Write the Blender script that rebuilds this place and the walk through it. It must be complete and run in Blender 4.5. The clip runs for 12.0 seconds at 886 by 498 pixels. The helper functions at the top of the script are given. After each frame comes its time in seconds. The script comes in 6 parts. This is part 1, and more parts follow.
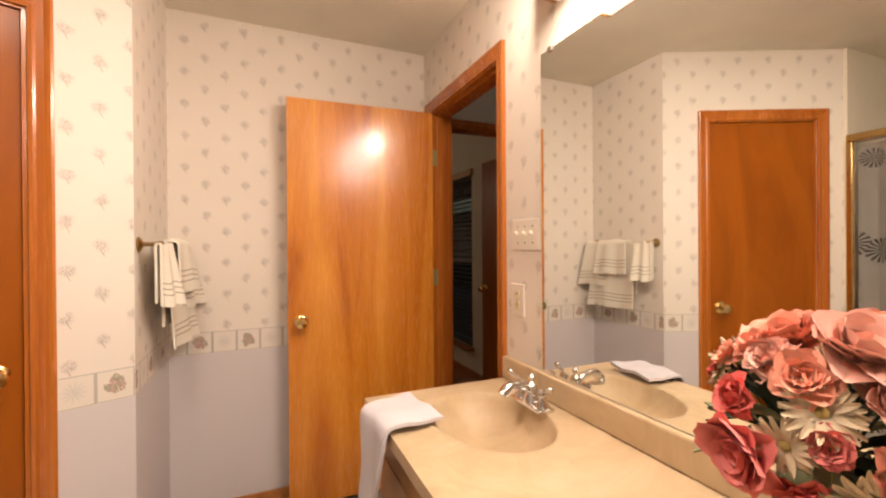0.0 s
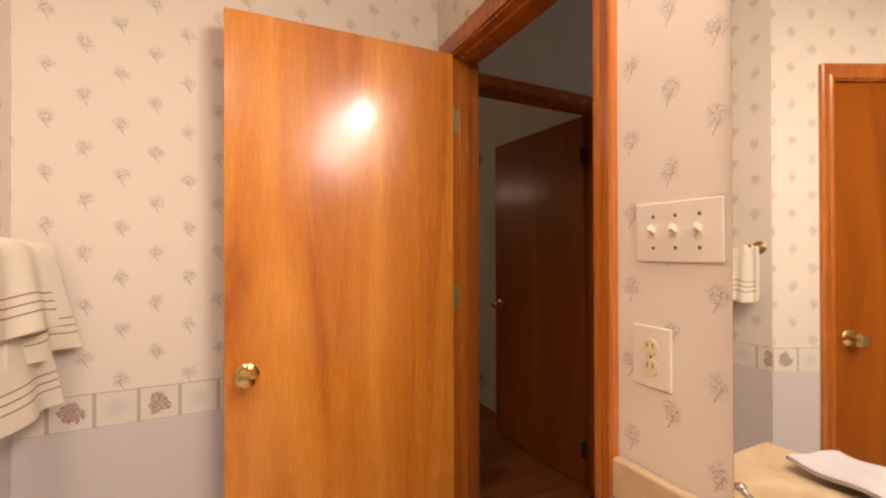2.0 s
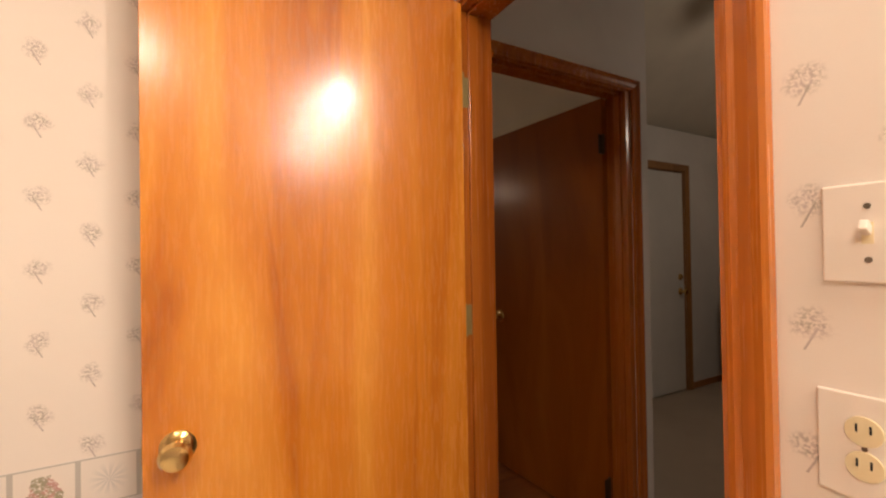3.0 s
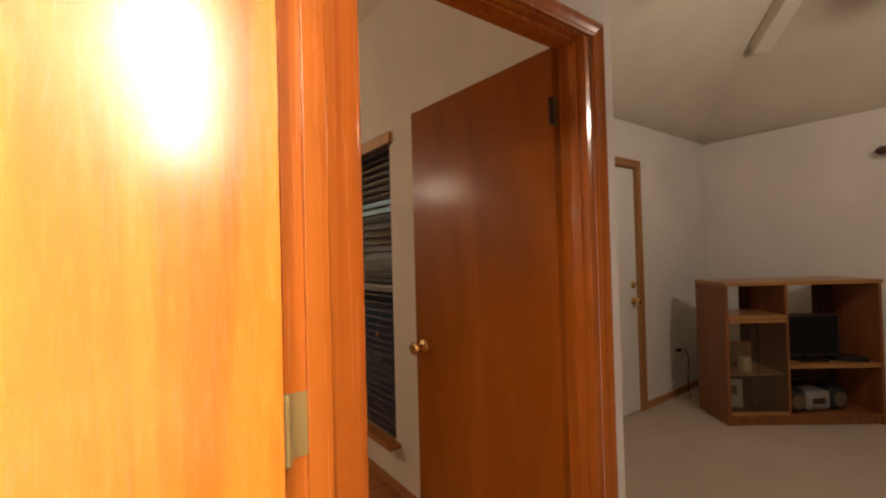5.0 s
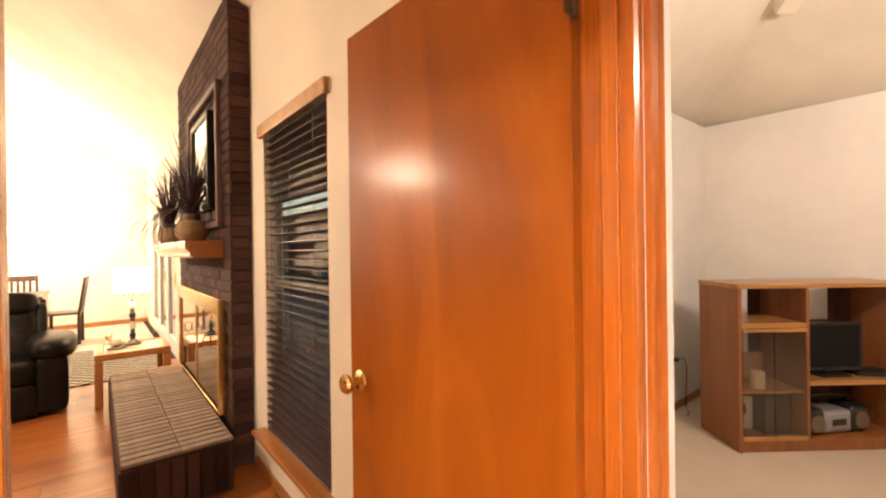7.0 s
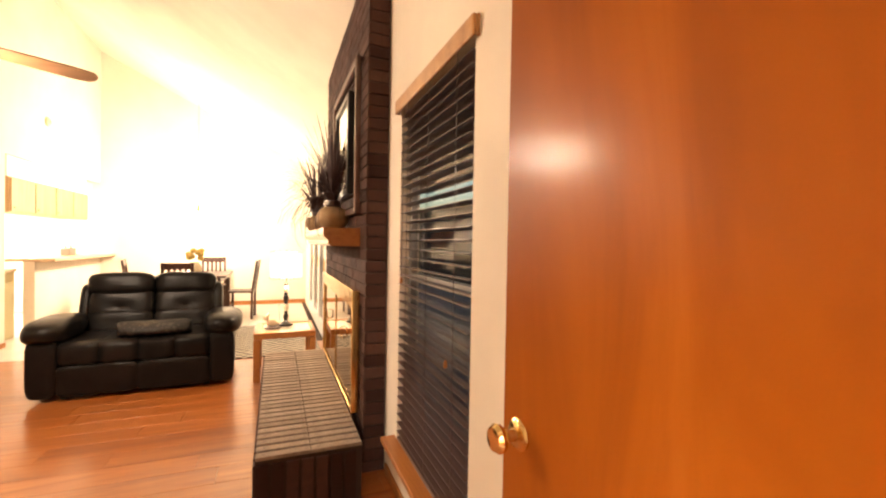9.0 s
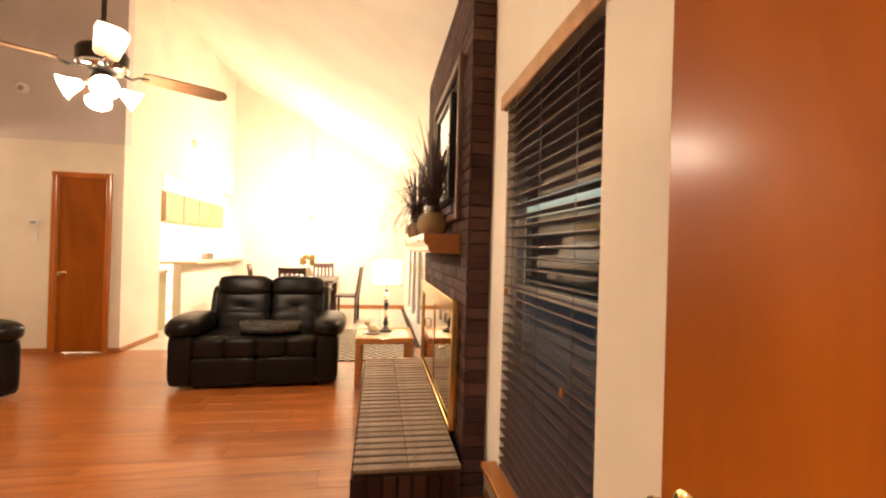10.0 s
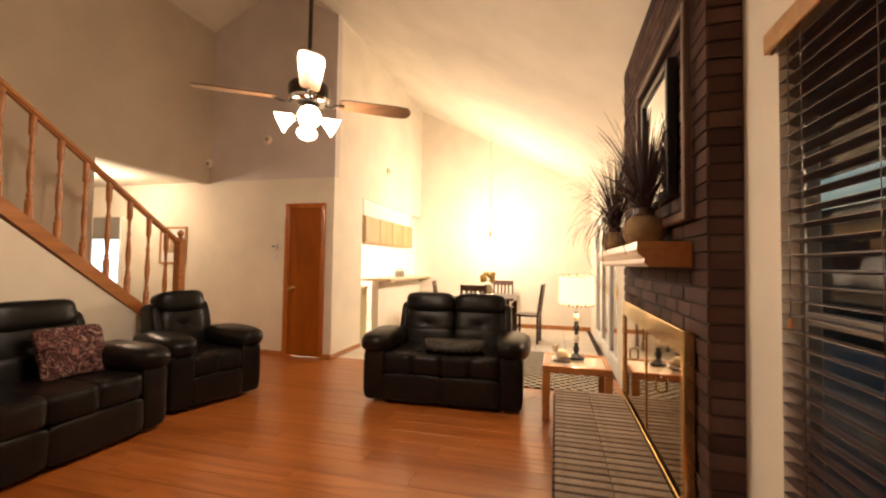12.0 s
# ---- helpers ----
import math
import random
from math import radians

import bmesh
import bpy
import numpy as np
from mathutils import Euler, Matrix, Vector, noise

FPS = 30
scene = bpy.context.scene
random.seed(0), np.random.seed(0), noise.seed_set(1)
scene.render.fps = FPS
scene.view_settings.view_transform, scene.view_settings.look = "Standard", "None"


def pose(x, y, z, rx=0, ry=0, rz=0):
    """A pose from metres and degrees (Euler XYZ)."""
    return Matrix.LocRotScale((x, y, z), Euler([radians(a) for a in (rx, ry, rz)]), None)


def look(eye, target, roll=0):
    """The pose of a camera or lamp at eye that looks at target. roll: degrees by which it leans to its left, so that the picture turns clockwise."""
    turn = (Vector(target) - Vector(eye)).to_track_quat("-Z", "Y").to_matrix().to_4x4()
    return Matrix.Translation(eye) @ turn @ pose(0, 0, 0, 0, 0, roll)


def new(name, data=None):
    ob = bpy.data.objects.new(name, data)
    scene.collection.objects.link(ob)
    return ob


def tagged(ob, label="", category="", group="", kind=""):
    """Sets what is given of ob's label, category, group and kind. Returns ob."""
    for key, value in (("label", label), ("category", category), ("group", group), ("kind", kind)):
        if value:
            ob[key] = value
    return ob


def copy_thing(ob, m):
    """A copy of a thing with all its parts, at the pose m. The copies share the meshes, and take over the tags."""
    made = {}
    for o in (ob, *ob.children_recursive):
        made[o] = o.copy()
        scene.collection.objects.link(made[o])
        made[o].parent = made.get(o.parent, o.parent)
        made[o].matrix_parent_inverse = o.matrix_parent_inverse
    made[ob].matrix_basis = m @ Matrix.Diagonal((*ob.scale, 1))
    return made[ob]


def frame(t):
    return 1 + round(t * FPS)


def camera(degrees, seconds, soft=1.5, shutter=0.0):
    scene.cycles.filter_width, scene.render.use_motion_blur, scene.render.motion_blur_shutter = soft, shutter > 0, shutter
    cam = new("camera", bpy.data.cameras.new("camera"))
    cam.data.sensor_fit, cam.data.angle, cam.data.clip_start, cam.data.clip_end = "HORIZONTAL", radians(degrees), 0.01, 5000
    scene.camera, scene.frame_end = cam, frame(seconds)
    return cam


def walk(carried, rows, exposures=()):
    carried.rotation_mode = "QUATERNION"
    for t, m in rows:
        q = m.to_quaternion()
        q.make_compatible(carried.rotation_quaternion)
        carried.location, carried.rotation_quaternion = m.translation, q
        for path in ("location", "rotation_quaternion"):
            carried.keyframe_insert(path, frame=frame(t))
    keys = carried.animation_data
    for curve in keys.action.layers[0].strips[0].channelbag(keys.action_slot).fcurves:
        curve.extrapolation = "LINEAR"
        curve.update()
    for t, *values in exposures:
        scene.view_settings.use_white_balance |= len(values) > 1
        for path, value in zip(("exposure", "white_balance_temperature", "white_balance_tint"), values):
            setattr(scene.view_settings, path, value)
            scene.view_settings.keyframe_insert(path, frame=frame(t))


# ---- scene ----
cam = camera(93.0, 12.0, soft=2.2)
PATH = [
    (0, (1.712, 1.371, 1.288), (2.5, 3.209, 1.28), -0.4),
    (0.5, (1.757, 1.57, 1.285), (2.55, 3.406, 1.264), -0.5),
    (1, (1.784, 1.755, 1.29), (2.591, 3.585, 1.272), -0.5),
    (1.5, (1.823, 1.962, 1.293), (2.651, 3.782, 1.284), -0.3),
    (2, (1.862, 2.143, 1.299), (2.736, 3.942, 1.305), -0.2),
    (2.5, (1.933, 2.323, 1.304), (2.836, 4.107, 1.323), -0.7),
    (2.7, (1.961, 2.401, 1.312), (2.901, 4.166, 1.329), -0.8),
    (3.2, (1.935, 2.600, 1.318), (2.920, 4.341, 1.340), -1.0),
    (3.6, (1.955, 2.775, 1.324), (2.976, 4.495, 1.352), -1.2),
    (3.9, (2.045, 2.862, 1.328), (3.093, 4.565, 1.358), -1.4),
    (4.5, (2.312, 2.862, 1.335), (3.412, 4.532, 1.371), -1.7),
    (5, (2.428, 2.971, 1.349), (3.611, 4.583, 1.378), -1.5),
    (5.5, (2.525, 3.071, 1.361), (3.786, 4.623, 1.387), -1.4),
    (6, (2.651, 3.187, 1.373), (3.953, 4.706, 1.384), -1.2),
    (6.5, (2.769, 3.311, 1.36), (4.079, 4.823, 1.363), -1.0),
    (6.7, (2.807, 3.352, 1.352), (4.108, 4.871, 1.353), -0.9),
    (8.3, (3.014, 3.698, 1.321), (4.01, 5.433, 1.288), 0.2),
    (8.5, (3.014, 3.739, 1.32), (3.94, 5.511, 1.289), 0.5),
    (9, (3.024, 3.85, 1.327), (3.764, 5.708, 1.299), 1.0),
    (9.5, (3.039, 3.952, 1.327), (3.561, 5.882, 1.309), 1.3),
    (10, (3.031, 4.039, 1.316), (3.336, 6.016, 1.321), 1.6),
    (10.5, (3.02, 4.145, 1.295), (3.096, 6.144, 1.319), 1.9),
    (11, (2.979, 4.259, 1.306), (2.848, 6.255, 1.335), 1.5),
    (11.5, (2.949, 4.348, 1.294), (2.619, 6.32, 1.343), 1.2),
    (12, (2.941, 4.427, 1.297), (2.425, 6.358, 1.367), 0.9),
]
walk(cam, [(t, look(eye, target, roll)) for t, eye, target, roll in PATH],
     [(0, -1.80), (2.7, -1.66), (4.5, -0.5), (5.5, 0.28), (6, 0.72), (6.5, 1.6), (8.5, 2.0), (9.5, 1.75), (10.5, 1.55), (12, 1.0)])

# world, exposure
world = bpy.data.worlds.new("evening_sky")
scene.world = world
world.use_nodes = True
wn = world.node_tree.nodes
sky = wn.new("ShaderNodeTexSky")
sky.sky_type, sky.sun_disc, sky.sun_elevation, sky.sun_rotation = "NISHITA", False, radians(7), radians(200)
wn["Background"].inputs["Strength"].default_value = 0.03
world.node_tree.links.new(sky.outputs[0], wn["Background"].inputs["Color"])

VANITY, WARM, AMBER, SOFT = (1.0, 0.83, 0.68), (1.0, 0.765, 0.56), (1.0, 0.74, 0.51), (1.0, 0.84, 0.69)


def lamp(name, kind, place, power, colour, size=0.05, size_y=0.0, target=None):
    data = bpy.data.lights.new(name, kind)
    data.energy, data.color = power, colour
    if kind == "AREA":
        data.shape, data.size, data.size_y = "RECTANGLE", size, size_y or size
    else:
        data.shadow_soft_size = size
    ob = new(name, data)
    ob.matrix_world = look(place, target) if target else pose(*place)
    return ob


# the lamps of the place, and one added fill in the bathroom
lamp("vanity_lamp", "AREA", (2.47, 1.62, 2.06), 62, VANITY, 1.6, 0.12, (2.42, 1.62, 0.0))
lamp("vanity_front_lamp", "AREA", (2.338, 1.62, 2.12), 82, VANITY, 1.6, 0.09, (0.6, 1.62, 1.75))
# fill lamp added under the bathroom ceiling, no fixture known there
lamp("bath_ceiling_lamp", "AREA", (1.45, 2.0, 2.395), 58, SOFT, 0.3, 0.3, (1.45, 2.0, 0))
lamp("vanity_end_lamp", "AREA", (2.42, 2.47, 2.11), 44, VANITY, 0.11, 0.09, (1.7, 3.6, 2.20))
lamp("bedroom_lamp", "POINT", (5.15, 2.75, 2.30), 34, SOFT, 0.08)
lamp("dining_lamp", "POINT", (1.8, 12.0, 1.95), 112, (1.0, 0.80, 0.60), 0.12)
lamp("kitchen_lamp", "AREA", (-1.3, 11.8, 2.40), 66, WARM, 1.0, 0.6, (-1.3, 11.8, 0))
lamp("hall_lamp", "POINT", (-3.0, 8.6, 2.25), 28, AMBER, 0.1)
lamp("table_lamp_bulb", "POINT", (3.13, 8.44, 1.045), 9, AMBER, 0.04)


# materials
def mat(name, colour, rough=0.5, metal=0.0, coat=0.0, spec=0.5):
    m = bpy.data.materials.new(name)
    m.use_nodes = True
    b = m.node_tree.nodes["Principled BSDF"]
    b.inputs["Base Color"].default_value = (*colour, 1)
    b.inputs["Roughness"].default_value = rough
    b.inputs["Metallic"].default_value = metal
    b.inputs["Coat Weight"].default_value = coat
    b.inputs["Specular IOR Level"].default_value = spec
    return m


class Nodes:
    """Short hand for building node graphs."""

    def __init__(self, m):
        self.t, self.b = m.node_tree, m.node_tree.nodes["Principled BSDF"]

    def add(self, kind, **values):
        n = self.t.nodes.new("ShaderNode" + kind)
        for k, v in values.items():
            n.inputs[k.replace("_", " ")].default_value = v
        return n

    def put(self, value, socket):
        if isinstance(value, (int, float, tuple)):
            socket.default_value = value
        else:
            self.t.links.new(value, socket)

    def math(self, op, a, b=0.0, c=0.0):
        n = self.t.nodes.new("ShaderNodeMath")
        n.operation = op
        for v, s in zip((a, b, c), n.inputs):
            self.put(v, s)
        return n.outputs[0]

    def coords(self, kind="Object", scale=(1, 1, 1)):
        c = self.t.nodes.new("ShaderNodeTexCoord")
        mp = self.t.nodes.new("ShaderNodeMapping")
        mp.inputs["Scale"].default_value = scale
        self.t.links.new(c.outputs[kind], mp.inputs["Vector"])
        return mp.outputs[0]

    def noise(self, vec, scale, detail=3.0, rough=0.55, dist=0.0):
        n = self.add("TexNoise", Scale=scale, Detail=detail, Roughness=rough, Distortion=dist)
        self.put(vec, n.inputs["Vector"])
        return n.outputs["Fac"]

    def ramp(self, fac, *stops):
        n = self.t.nodes.new("ShaderNodeValToRGB")
        while len(n.color_ramp.elements) < len(stops):
            n.color_ramp.elements.new(0.5)
        for e, (p, c) in zip(n.color_ramp.elements, stops):
            e.position, e.color = p, (*c, 1) if len(c) == 3 else c
        self.put(fac, n.inputs[0])
        return n.outputs[0]

    def mix(self, fac, a, b, mode="MIX"):
        n = self.t.nodes.new("ShaderNodeMix")
        n.data_type, n.blend_type = "RGBA", mode
        for v, s in ((fac, n.inputs[0]), (a, n.inputs[6]), (b, n.inputs[7])):
            self.put((*v, 1) if isinstance(v, tuple) and len(v) == 3 else v, s)
        return n.outputs[2]

    def colour(self, v):
        self.put(v, self.b.inputs["Base Color"])

    def rough(self, v):
        self.put(v, self.b.inputs["Roughness"])

    def bump(self, height, strength=0.3, distance=0.002):
        n = self.add("Bump", Strength=strength, Distance=distance)
        self.put(height, n.inputs["Height"])
        self.put(n.outputs[0], self.b.inputs["Normal"])

    def random(self):
        return self.t.nodes.new("ShaderNodeObjectInfo").outputs["Random"]


def wood(name, dark, mid, light, along=2, rough=0.3, coat=0.3, scale=1.0, vary=0.0, fine_mix=0.22, figure=1.0, stretch=0.7, relief=1.0, gloss=0.13):
    m = mat(name, mid, rough, coat=coat)
    n = Nodes(m)
    n.b.inputs["Coat Roughness"].default_value = gloss
    s = [9.0 * scale * figure] * 3
    s[along] = stretch * scale
    v = n.coords("Object", tuple(s))
    if vary:
        shift = n.add("VectorMath")
        shift.operation = "ADD"
        n.put(v, shift.inputs[0])
        n.put(n.math("MULTIPLY", n.random(), 37.0), shift.inputs[1])
        v = shift.outputs[0]
    broad = n.noise(v, 1.1, 4, 0.6, 1.4)
    fine = n.noise(v, 14.0 / figure, 3, 0.7, 0.3)
    c = n.ramp(broad, (0.30, dark), (0.48, mid), (0.72, light))
    c = n.mix(n.math("MULTIPLY", n.ramp(fine, (0.45, (1, 1, 1)), (0.62, (0, 0, 0))), fine_mix), c, dark)
    if vary:
        c = n.mix(n.math("MULTIPLY", n.random(), vary), c, dark)
    n.colour(c)
    n.rough(n.math("MULTIPLY_ADD", fine, 0.14 * relief, rough - 0.06 * relief))
    n.bump(fine, 0.03 * relief, 0.0006)
    return m


def paint(name, colour, bump=0.25, scale=120.0, rough=0.75, blotch=0.05):
    m = mat(name, colour, rough, spec=0.3)
    n = Nodes(m)
    v = n.coords("Object")
    big, fine = n.noise(v, 1.7, 4), n.noise(v, scale, 4, 0.65)
    dark = tuple(c * (1 - 2.2 * blotch) for c in colour)
    n.colour(n.mix(n.ramp(big, (0.35, (0, 0, 0)), (0.65, (1, 1, 1))), dark, colour))
    n.bump(fine, bump, 0.004)
    return m


M_DOOR = wood("amber_birch_veneer", (0.36, 0.086, 0.008), (0.62, 0.208, 0.022), (0.78, 0.325, 0.048), rough=0.27, coat=0.5, fine_mix=0.05, figure=0.55, stretch=0.42, relief=0.25, gloss=0.17)
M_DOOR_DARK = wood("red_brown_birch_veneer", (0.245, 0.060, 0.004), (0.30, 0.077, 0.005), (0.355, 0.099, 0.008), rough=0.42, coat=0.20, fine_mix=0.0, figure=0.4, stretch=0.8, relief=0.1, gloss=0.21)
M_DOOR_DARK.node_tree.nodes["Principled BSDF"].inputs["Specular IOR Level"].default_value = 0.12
M_CASING = wood("stained_pine_trim", (0.31, 0.072, 0.008), (0.43, 0.118, 0.013), (0.51, 0.165, 0.022), rough=0.25, coat=0.5, stretch=0.2, fine_mix=0.12)
M_OAK = wood("honey_oak", (0.30, 0.13, 0.035), (0.42, 0.20, 0.06), (0.52, 0.28, 0.10), along=0, rough=0.35)
M_OAK_UP = wood("honey_oak_upright", (0.28, 0.115, 0.03), (0.38, 0.175, 0.05), (0.46, 0.235, 0.08), along=2, rough=0.4)
M_OAK_RED = wood("red_oak", (0.30, 0.10, 0.022), (0.40, 0.15, 0.035), (0.48, 0.20, 0.05), along=1, rough=0.35)
M_PALE_OAK = wood("pale_kitchen_oak", (0.40, 0.26, 0.11), (0.50, 0.34, 0.15), (0.58, 0.41, 0.20), along=2, rough=0.5, coat=0.1)
M_DARKWOOD = wood("dark_stained_wood", (0.03, 0.010, 0.006), (0.06, 0.02, 0.01), (0.09, 0.035, 0.02), along=2, rough=0.4)
# brown oak, darkened to carry the shade inside the television stand's bays
M_STAND = wood("brown_oak_shaded", (0.19, 0.066, 0.018), (0.25, 0.090, 0.025), (0.31, 0.120, 0.036), along=2, rough=0.45, coat=0.15)
M_PLANK = wood("laminate_plank", (0.21, 0.055, 0.011), (0.37, 0.115, 0.022), (0.48, 0.180, 0.042), along=0, rough=0.3, coat=0.25, vary=0.45)
M_WALL = paint("cream_wall_paint", (0.80, 0.72, 0.60), 0.25, 90)
# cream paint with the dim light above the stairs put into its colour
M_WALL_DIM = paint("dimmed_cream_paint", (0.62, 0.53, 0.42), 0.25, 90)
# darker and mauver than the cream wall below it
M_WALL_UP = paint("mauve_upper_wall", (0.66, 0.58, 0.55), 0.2, 90)
M_BEDWALL = paint("white_wall_paint", (0.80, 0.76, 0.72), 0.2, 90)
M_CEIL = paint("textured_ceiling_paint", (0.80, 0.73, 0.61), 0.6, 70)
M_BATHCEIL = paint("bathroom_ceiling_paint", (0.74, 0.68, 0.57), 0.6, 70)
M_WHITE = paint("white_trim_paint", (0.80, 0.78, 0.74), 0.05, 200, 0.4)
M_PLASTIC = mat("ivory_plastic", (0.78, 0.70, 0.62), 0.35)
M_IVORY = mat("ivory_insert_plastic", (0.74, 0.63, 0.40), 0.3)
M_BRASS = mat("polished_brass", (0.83, 0.60, 0.26), 0.16, 1.0)
M_OLDBRASS = mat("antique_brass", (0.42, 0.28, 0.12), 0.3, 1.0)
M_DARKHINGE = mat("dark_bronze_hinge", (0.10, 0.065, 0.035), 0.45, 0.8)
M_HINGE = mat("dull_brass_hinge", (0.32, 0.24, 0.09), 0.55, 0.5)
M_CHROME = mat("chrome", (0.80, 0.80, 0.82), 0.07, 1.0)
M_STEEL = mat("dull_steel", (0.35, 0.33, 0.31), 0.4, 1.0)
M_BLACK = mat("black_plastic", (0.012, 0.012, 0.013), 0.3)
M_SCREW = mat("screw_slot", (0.12, 0.09, 0.06), 0.5)
M_MIRROR = mat("mirror_silver", (0.90, 0.92, 0.90), 0.01, 1.0)


def glass_mat(name, colour=(1, 1, 1), rough=0.0):
    m = mat(name, colour, rough)
    m.node_tree.nodes["Principled BSDF"].inputs["Transmission Weight"].default_value = 1.0
    return m


M_GLASS = glass_mat("clear_glass")
M_PANE = glass_mat("thin_window_glass")
M_PANE.node_tree.nodes["Principled BSDF"].inputs["IOR"].default_value = 1.2
M_SMOKE = glass_mat("smoked_glass", (0.93, 0.90, 0.84))


def make_wallpaper(name="sprig_wallpaper", border=True):
    m = mat(name, (0.8, 0.74, 0.7), 0.6, spec=0.3)
    n = Nodes(m)
    uv = n.t.nodes.new("ShaderNodeUVMap").outputs[0]
    sep = n.t.nodes.new("ShaderNodeSeparateXYZ")
    n.put(uv, sep.inputs[0])
    u, v = sep.outputs[0], sep.outputs[1]
    blot = n.noise(uv, 210.0, 3, 0.7)
    wob = n.noise(uv, 34.0, 2, 0.6)

    def sprig(du, dv):
        a = n.math("MULTIPLY", n.math("SUBTRACT", n.math("FRACT", n.math("ADD", n.math("DIVIDE", u, 0.172), du)), 0.5), 0.172)
        b = n.math("MULTIPLY", n.math("SUBTRACT", n.math("FRACT", n.math("ADD", n.math("DIVIDE", v, 0.152), dv)), 0.5), 0.152)
        head = n.math("SQRT", n.math("ADD", n.math("POWER", a, 2.0), n.math("POWER", n.math("SUBTRACT", b, 0.006), 2.0)))
        head = n.math("ADD", head, n.math("MULTIPLY", n.math("SUBTRACT", wob, 0.5), 0.034))
        bloom = n.math("MULTIPLY", n.ramp(head, (0.011, (1, 1, 1)), (0.024, (0, 0, 0))), n.ramp(blot, (0.44, (0, 0, 0)), (0.56, (1, 1, 1))))
        stalk = n.math("ABSOLUTE", n.math("SUBTRACT", a, n.math("MULTIPLY", n.math("ADD", b, 0.012), -0.5)))
        stalk = n.math("MULTIPLY", n.math("LESS_THAN", stalk, 0.0014), n.math("LESS_THAN", n.math("ABSOLUTE", n.math("ADD", b, 0.012)), 0.014))
        return n.math("MAXIMUM", bloom, stalk)

    both = n.math("MAXIMUM", sprig(0.0, 0.0), sprig(0.5, 0.5))
    ground = n.mix(n.noise(uv, 3.0, 3), (0.74, 0.66, 0.585), (0.80, 0.72, 0.645))
    ink = n.ramp(n.noise(uv, 60.0, 2), (0.4, (0.33, 0.29, 0.24)), (0.5, (0.40, 0.33, 0.30)), (0.62, (0.48, 0.40, 0.38)))
    top = n.mix(n.math("MULTIPLY", both, 0.82), ground, ink)
    # border of square medallions
    low, high = 0.783, 0.889
    bu = n.math("SUBTRACT", n.math("FRACT", n.math("DIVIDE", u, 0.106)), 0.5)
    bv = n.math("SUBTRACT", n.math("DIVIDE", n.math("SUBTRACT", v, low), high - low), 0.5)
    r = n.math("SQRT", n.math("ADD", n.math("POWER", bu, 2.0), n.math("POWER", bv, 2.0)))
    edge = n.math("MAXIMUM", n.math("ABSOLUTE", bu), n.math("ABSOLUTE", bv))
    alt = n.math("GREATER_THAN", n.math("FRACT", n.math("DIVIDE", u, 0.212)), 0.5)
    flower = n.math("MULTIPLY", n.math("LESS_THAN", n.math("ADD", r, n.math("MULTIPLY", n.math("SUBTRACT", wob, 0.5), 0.5)), 0.27), n.math("GREATER_THAN", blot, 0.44))
    star = n.math("MULTIPLY", n.ramp(r, (0.05, (1, 1, 1)), (0.36, (0, 0, 0))), n.math("GREATER_THAN", n.math("SINE", n.math("MULTIPLY", n.math("ARCTAN2", bu, bv), 12.0)), -0.2))
    bg = n.mix(n.math("MULTIPLY", star, n.math("SUBTRACT", 0.75, n.math("MULTIPLY", alt, 0.75))), (0.74, 0.67, 0.60), (0.50, 0.48, 0.46))
    bg = n.mix(n.math("MULTIPLY", n.math("MULTIPLY", flower, alt), 0.95), bg, n.ramp(wob, (0.45, (0.30, 0.27, 0.18)), (0.52, (0.46, 0.25, 0.22))))
    bg = n.mix(n.math("MULTIPLY", n.math("GREATER_THAN", edge, 0.455), 0.8), bg, (0.40, 0.37, 0.33))
    bg = n.mix(n.math("GREATER_THAN", n.math("ABSOLUTE", bv), 0.485), bg, (0.76, 0.70, 0.66))
    stripe = n.math("SINE", n.math("MULTIPLY", u, 900.0))
    under = n.mix(n.math("MULTIPLY_ADD", stripe, 0.25, 0.5), (0.60, 0.548, 0.556), (0.65, 0.592, 0.598))
    c = n.mix(n.math("GREATER_THAN", v, high), bg, top)
    c = n.mix(n.math("GREATER_THAN", v, low), under, c)
    n.colour(c if border else top)
    n.bump(n.noise(uv, 260.0, 2), 0.15, 0.001)
    return m


M_PAPER = make_wallpaper()
M_PAPER_PLAIN = make_wallpaper("sprig_wallpaper_plain", False)


def make_carpet():
    m = mat("beige_carpet", (0.55, 0.45, 0.35), 0.95, spec=0.1)
    n = Nodes(m)
    v = n.coords("Object")
    f = n.noise(v, 130.0, 4, 0.75)
    big = n.noise(v, 3.0, 4)
    n.colour(n.mix(n.math("MULTIPLY_ADD", f, 0.6, n.math("MULTIPLY", big, 0.4)), (0.40, 0.31, 0.24), (0.74, 0.63, 0.51)))
    n.bump(f, 0.8, 0.008)
    return m


def make_leather():
    m = mat("black_leather", (0.010, 0.009, 0.009), 0.32, spec=0.17)
    n = Nodes(m)
    v = n.coords("Object")
    vor = n.add("TexVoronoi", Scale=170.0)
    n.put(v, vor.inputs["Vector"])
    big = n.noise(v, 7.0, 4, 0.6, 0.6)
    n.colour(n.mix(big, (0.004, 0.0035, 0.0035), (0.011, 0.009, 0.008)))
    n.rough(n.math("MULTIPLY_ADD", big, 0.2, 0.24))
    n.bump(n.math("ADD", n.math("MULTIPLY", vor.outputs[0], 0.25), n.math("MULTIPLY", big, 2.0)), 0.35, 0.004)
    return m


